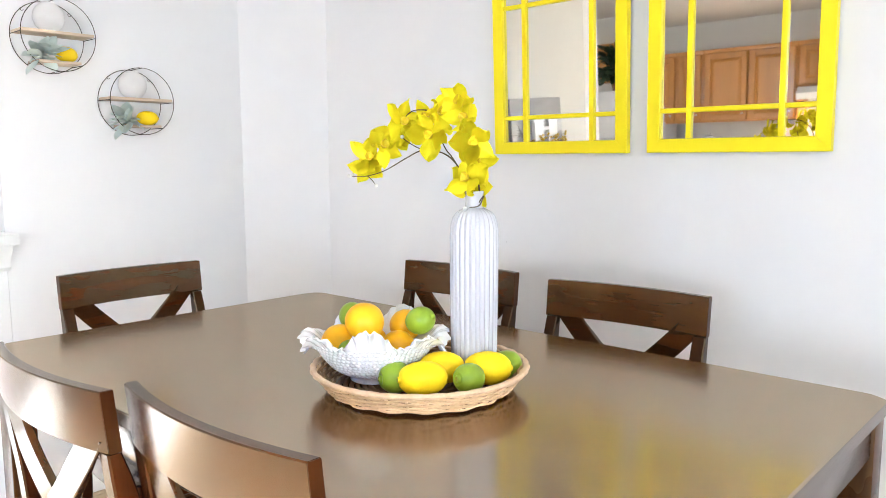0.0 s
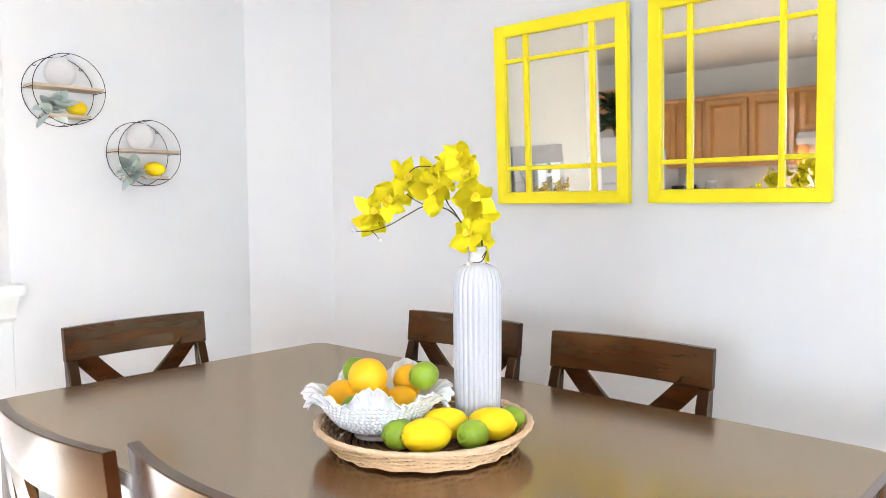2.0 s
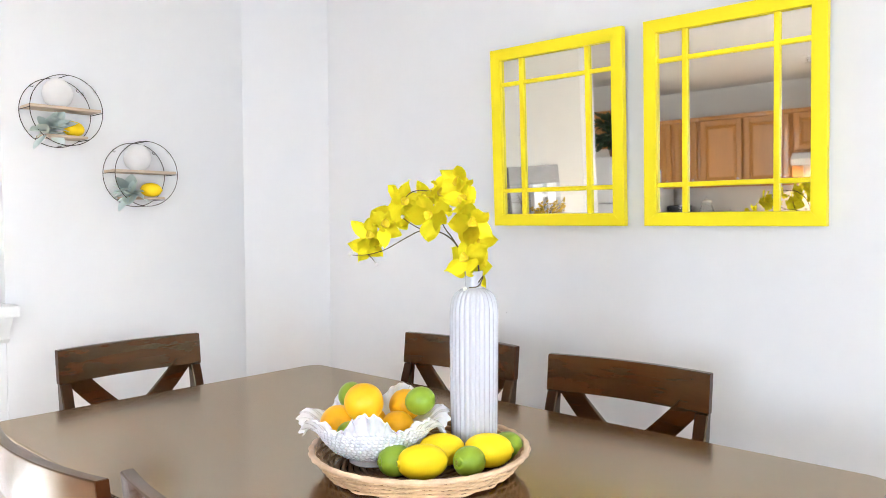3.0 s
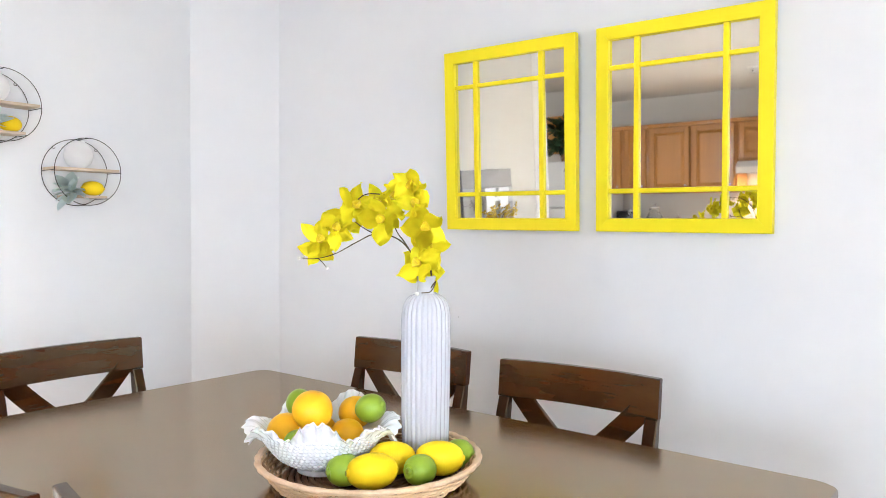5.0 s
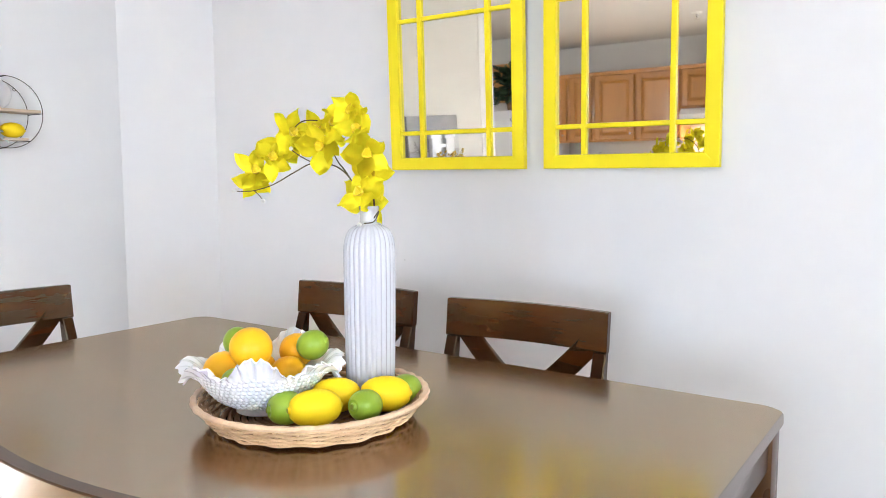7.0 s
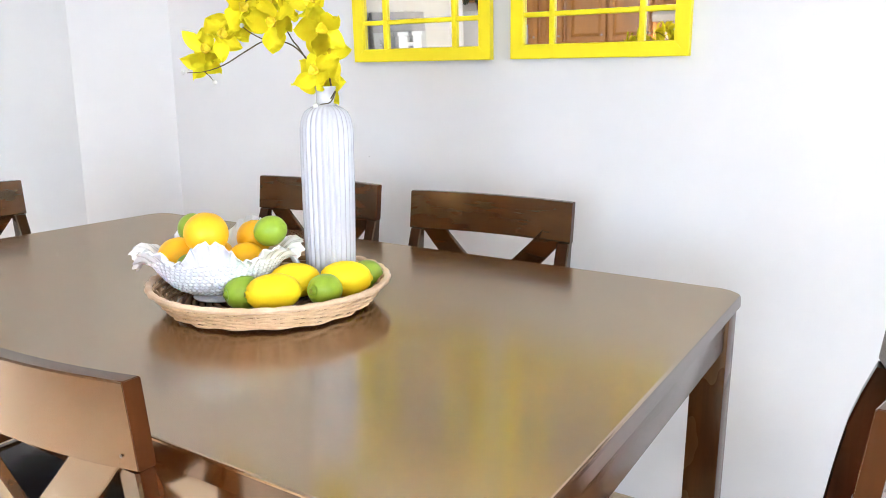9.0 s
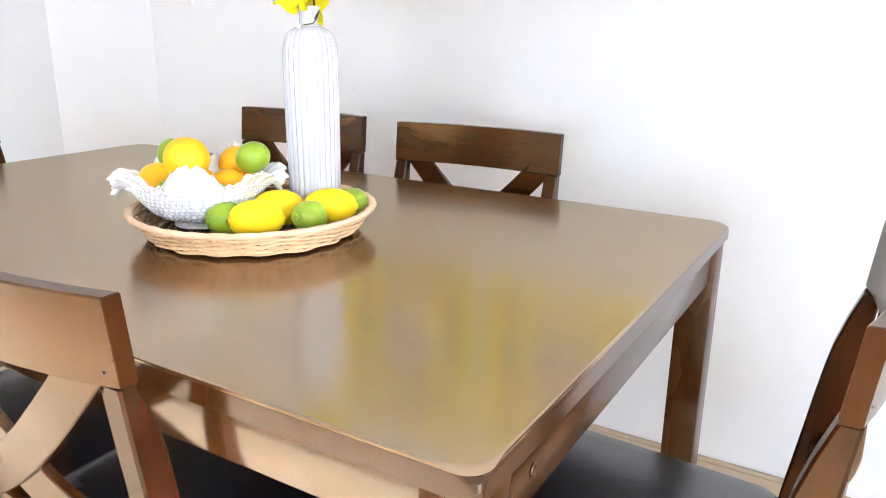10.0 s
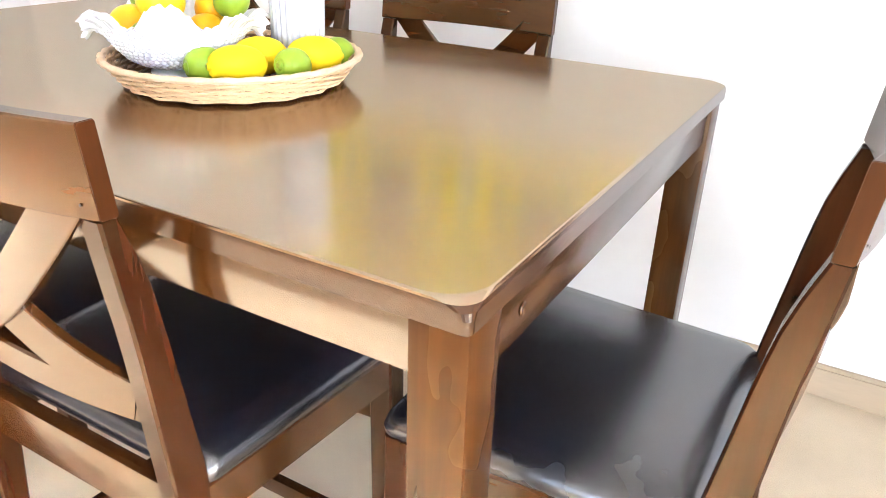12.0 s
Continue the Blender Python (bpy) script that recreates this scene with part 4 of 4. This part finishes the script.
for z0 in (0.155, 0.258):
    part("crossbar", box(-0.012, 0.012, -0.0295, 0.0295, z0, z0 + 0.022, 0.001), TRIM, orn)
sprig = thing("golden_sprig", "dry golden flower sprigs in a small white pot on the ledge", "plant", pose(-2.505, -0.43, 1.1085))
part("pot", lathe([(0.001, 0), (0.028, 0), (0.032, 0.004), (0.036, 0.07), (0.038, 0.075), (0.034, 0.075), (0.031, 0.066), (0.001, 0.064)], 32), CERAMIC, sprig, "small white ceramic pot")
r = random.Random(11)
berry = as_mesh("flower_head", lathe([(0.0004, -0.006), (0.005, -0.004), (0.007, 0), (0.005, 0.005), (0.0004, 0.006)], 7), STRAW)
for k in range(20):
    end = Vector((r.uniform(-0.03, 0.06), r.uniform(-0.21, 0.14), r.uniform(0.17, 0.24)))
    pts = smooth_path([(0, 0, 0.06), end * 0.55 + Vector((0, 0, 0.06)), end], 4)
    part("stem", tube(pts, 0.0012, 5), STEM, sprig)
    for j in range(14):
        p = Vector(pts[-1]) * (1 - 0.04 * j) + Vector((r.uniform(-.012, .012), r.uniform(-.018, .018), r.uniform(-.01, .012)))
        part("flower_head", berry, STRAW, sprig, m=Matrix.Translation(p))

# ---------------------------------------------------------------- kitchen, seen in the mirrors
CF = -3.88


def panel_door(x0, x1, z0, z1, parent, y):
    d = part("door", box(x0, x1, y, y + 0.019, z0, z1, 0.003), OAK, parent)
    rings = [[(x0 + e, y + yy, z0 + e), (x1 - e, y + yy, z0 + e), (x1 - e, y + yy, z1 - e), (x0 + e, y + yy, z1 - e)] for e, yy in ((0.050, 0.0185), (0.052, 0.0215), (0.056, 0.0195), (0.080, 0.031), (0.083, 0.031))]
    part("door_panel", skin(rings), OAK, d, smooth=False)
    fr = bmesh.new()
    for bx in ((x0 + 0.001, x0 + 0.048, z0 + 0.001, z1 - 0.001), (x1 - 0.048, x1 - 0.001, z0 + 0.001, z1 - 0.001), (x0 + 0.048, x1 - 0.048, z0 + 0.001, z0 + 0.048), (x0 + 0.048, x1 - 0.048, z1 - 0.048, z1 - 0.001)):
        box(bx[0], bx[1], y + 0.0192, y + 0.033, bx[2], bx[3], 0.002, 1, bm=fr)
    part("door_frame", fr, OAK, d)
    part("knob", lathe([(0.0006, 0), (0.005, 0), (0.004, 0.012), (0.010, 0.018), (0.011, 0.024), (0.006, 0.028), (0.0006, 0.028)], 16), CHROME, d, "round nickel knob", m=pose(x1 - 0.03, y + 0.033, z0 + 0.06, -90, 0, 0))


def upper_cabinet(x0, x1, z0, z1, doors, label):
    ob = thing("wall_cabinet", label, "cabinet", pose(0, 0, 0), "kitchen wall cabinets")
    part("cabinet_body", box(x0 + 0.001, x1 - 0.001, -4.199, CF, z0, z1, 0.002), OAK, ob)
    w = (x1 - x0 - 0.05 - 0.03 * (doors - 1)) / doors
    for k in range(doors):
        a = x0 + 0.025 + k * (w + 0.03)
        panel_door(a, a + w, z0 + 0.02, z1 - 0.045, ob, CF + 0.001)
    part("cornice", box(x0, x1, CF - 0.02, CF + 0.024, z1 - 0.038, z1 + 0.004, 0.006), OAK, ob)
    return ob


upper_cabinet(-4.25, -3.60, 1.72, 2.13, 2, "short honey oak cabinet over the refrigerator")
upper_cabinet(-3.60, -3.24, 1.42, 2.13, 1, "honey oak wall cabinet with one raised-panel door")
upper_cabinet(-3.24, -2.96, 1.42, 2.13, 1, "narrow honey oak wall cabinet with one raised-panel door")
upper_cabinet(-2.96, -2.06, 1.42, 2.13, 2, "honey oak wall cabinet with wide raised-panel doors")
upper_cabinet(-2.06, -1.28, 1.72, 2.13, 2, "short honey oak cabinet over the range hood")
upper_cabinet(-1.28, -0.30, 1.42, 2.13, 2, "honey oak wall cabinet with wide raised-panel doors")
hood = thing("range_hood", "white slim range hood below the short cabinet", "range hood")
bm = bmesh.new()
skin([[(x, y, z) for y, z in ((-4.199, 1.715), (-3.78, 1.715), (-3.72, 1.66), (-3.74, 1.60), (-4.199, 1.60))] for x in (-2.03, -1.29)], bm=bm)
part("hood_body", bm, APPLIANCE, hood, smooth=False)
part("filter", box(-1.95, -1.37, -4.1, -3.82, 1.592, 1.599), CHROME, hood, "metal grease filter")
hl = bpy.data.lights.new("hood_lamp", "AREA")
hl.shape, hl.size, hl.energy, hl.color = "SQUARE", 0.12, 5, (1, 0.62, 0.28)
hood_lamp = new("hood_lamp", hl)
hood_lamp.matrix_world = look((-1.66, -3.96, 1.585), (-1.66, -3.965, 0.9))
base = thing("base_cabinets", "honey oak base cabinets with drawers under the counter", "cabinet")
part("cabinet_body", box(-3.36, -2.05, -4.199, -3.62, 0.08, 0.87, 0.003), OAK, base)
for a in (-3.30, -2.58):
    panel_door(a, a + 0.50, 0.12, 0.84, base, -3.619)
top = thing("kitchen_counter", "grey speckled kitchen worktop along the wall", "worktop")
part("worktop", box(-3.37, -2.045, -4.199, -3.59, 0.872, 0.91, 0.006), COUNTER, top)
stove = thing("kitchen_range", "white free-standing kitchen range under the hood", "stove")
part("range_body", box(-2.035, -1.285, -4.18, -3.58, 0.02, 0.905, 0.006), APPLIANCE, stove)
part("back_panel", box(-2.035, -1.285, -4.195, -4.12, 0.906, 1.12, 0.006), APPLIANCE, stove, "upright control panel")
part("oven_door", box(-2.01, -1.31, -3.579, -3.555, 0.2, 0.78, 0.006), DARKGLASS, stove, "dark glass oven door")


def jar(x, y, r_, h_, label):
    ob = thing("glass_jar", label, "jar", pose(x, y, 0.9105), "counter jars")
    part("jar_body", lathe([(0.001, 0), (r_ * 0.9, 0), (r_, 0.006), (r_, h_ * 0.7), (r_ * 0.6, h_ * 0.92), (r_ * 0.62, h_), (r_ * 0.56, h_), (r_ * 0.54, h_ * 0.9), (r_ * 0.93, h_ * 0.68), (r_ * 0.93, 0.012), (0.001, 0.010)], 28), JARGLASS, ob)
    part("lid", lathe([(0.001, h_), (r_ * 0.66, h_), (r_ * 0.66, h_ + 0.014), (r_ * 0.2, h_ + 0.03), (r_ * 0.2, h_ + 0.045), (0.001, h_ + 0.048)], 24), CHROME, ob)


jar(-2.90, -3.88, 0.085, 0.36, "tall round clear glass jar with a metal lid on the counter")
jar(-2.68, -3.95, 0.05, 0.24, "clear glass jar with a metal lid on the counter")
jar(-3.12, -3.80, 0.055, 0.33, "tall clear glass jar with a metal lid on the counter")
maker = thing("coffee_maker", "dark coffee maker standing on the kitchen counter", "coffee maker", pose(-3.26, -4.02, 0.9105))
part("machine_body", box(-0.09, 0.09, -0.12, -0.02, 0, 0.33, 0.012), DARKGLASS, maker)
part("brew_head", box(-0.09, 0.09, -0.019, 0.10, 0.23, 0.33, 0.012), DARKGLASS, maker)
part("carafe", lathe([(0.001, 0), (0.055, 0), (0.066, 0.04), (0.06, 0.11), (0.045, 0.14), (0.001, 0.141)], 28), JARGLASS, maker, "clear glass carafe", m=pose(0, 0.045, 0.02))
part("drip_tray", box(-0.09, 0.09, -0.019, 0.11, 0, 0.018, 0.006), DARKGLASS, maker)

fridge = thing("refrigerator", "white two-door refrigerator with a plant on top", "refrigerator")
FX0, FX1, FY = -3.92, -3.37, -3.46
part("cabinet", box(FX0, FX1, -4.15, FY - 0.062, 0.02, 1.625, 0.012), APPLIANCE, fridge)
part("freezer_door", box(FX0, FX1, FY - 0.058, FY, 1.14, 1.625, 0.014), APPLIANCE, fridge)
part("fridge_door", box(FX0, FX1, FY - 0.058, FY, 0.06, 1.13, 0.014), APPLIANCE, fridge)
for z0, z1 in ((1.18, 1.46), (0.66, 1.09)):
    part("handle", tube(smooth_path([(FX1 - 0.05, FY - 0.002, z0), (FX1 - 0.05, FY + 0.04, z0 + 0.03), (FX1 - 0.05, FY + 0.04, z1 - 0.03), (FX1 - 0.05, FY - 0.002, z1)], 5), 0.010, 8), APPLIANCE, fridge)
pts = [(-3.70 + 0.018 * math.cos(k * math.pi / 8), FY + 0.0015, 1.53 + 0.018 * math.sin(k * math.pi / 8)) for k in range(16)]
part("badge", tube(pts, 0.004, 6, closed=True), WIRE, fridge, "small dark round mark")

ivy = thing("potted_plant", "dark green trailing leafy plant in a pot on the refrigerator", "plant", pose(-3.76, -3.62, 1.6255))
part("pot", lathe([(0.001, 0), (0.07, 0), (0.09, 0.14), (0.095, 0.15), (0.085, 0.15), (0.08, 0.13), (0.001, 0.12)], 28), WICKER_DARK, ivy)
IVY_LEAF = as_mesh("leaf", leaf_mesh(0.075, 0.050), FOLIAGE)
r = random.Random(5)
for k in range(260):
    a, el = r.uniform(0, 360), r.uniform(-25, 80)
    rad = r.uniform(0.05, 0.27)
    m = Matrix.Translation((0, 0, 0.20)) @ pose(0, 0, 0, 0, -el, a) @ pose(rad, 0, 0, r.uniform(-60, 60), r.uniform(-10, 70), r.uniform(-40, 40))
    part("leaf", IVY_LEAF, FOLIAGE, ivy, m=m @ Matrix.Scale(r.uniform(0.9, 1.5), 4))
for k in range(9):
    a = r.uniform(0, 6.28)
    part("stem", tube([(0, 0, 0.12), (0.06 * math.cos(a), 0.06 * math.sin(a), 0.24), (0.15 * math.cos(a), 0.15 * math.sin(a), 0.30)], 0.004, 5), STEM, ivy)

# fire sprinkler on the kitchen ceiling
sprinkler_ob = thing("smoke_detector", "small white ceiling sprinkler head with a round plate", "sprinkler", pose(-1.60, -2.78, CEILING - 0.0005, 180, 0, 0))
part("plate", lathe([(0.001, 0), (0.045, 0), (0.043, 0.006), (0.02, 0.012), (0.001, 0.012)], 28), TRIM, sprinkler_ob)
part("sprinkler_head", lathe([(0.001, 0.012), (0.012, 0.012), (0.010, 0.035), (0.004, 0.045), (0.028, 0.050), (0.028, 0.053), (0.001, 0.053)], 20), CHROME, sprinkler_ob)
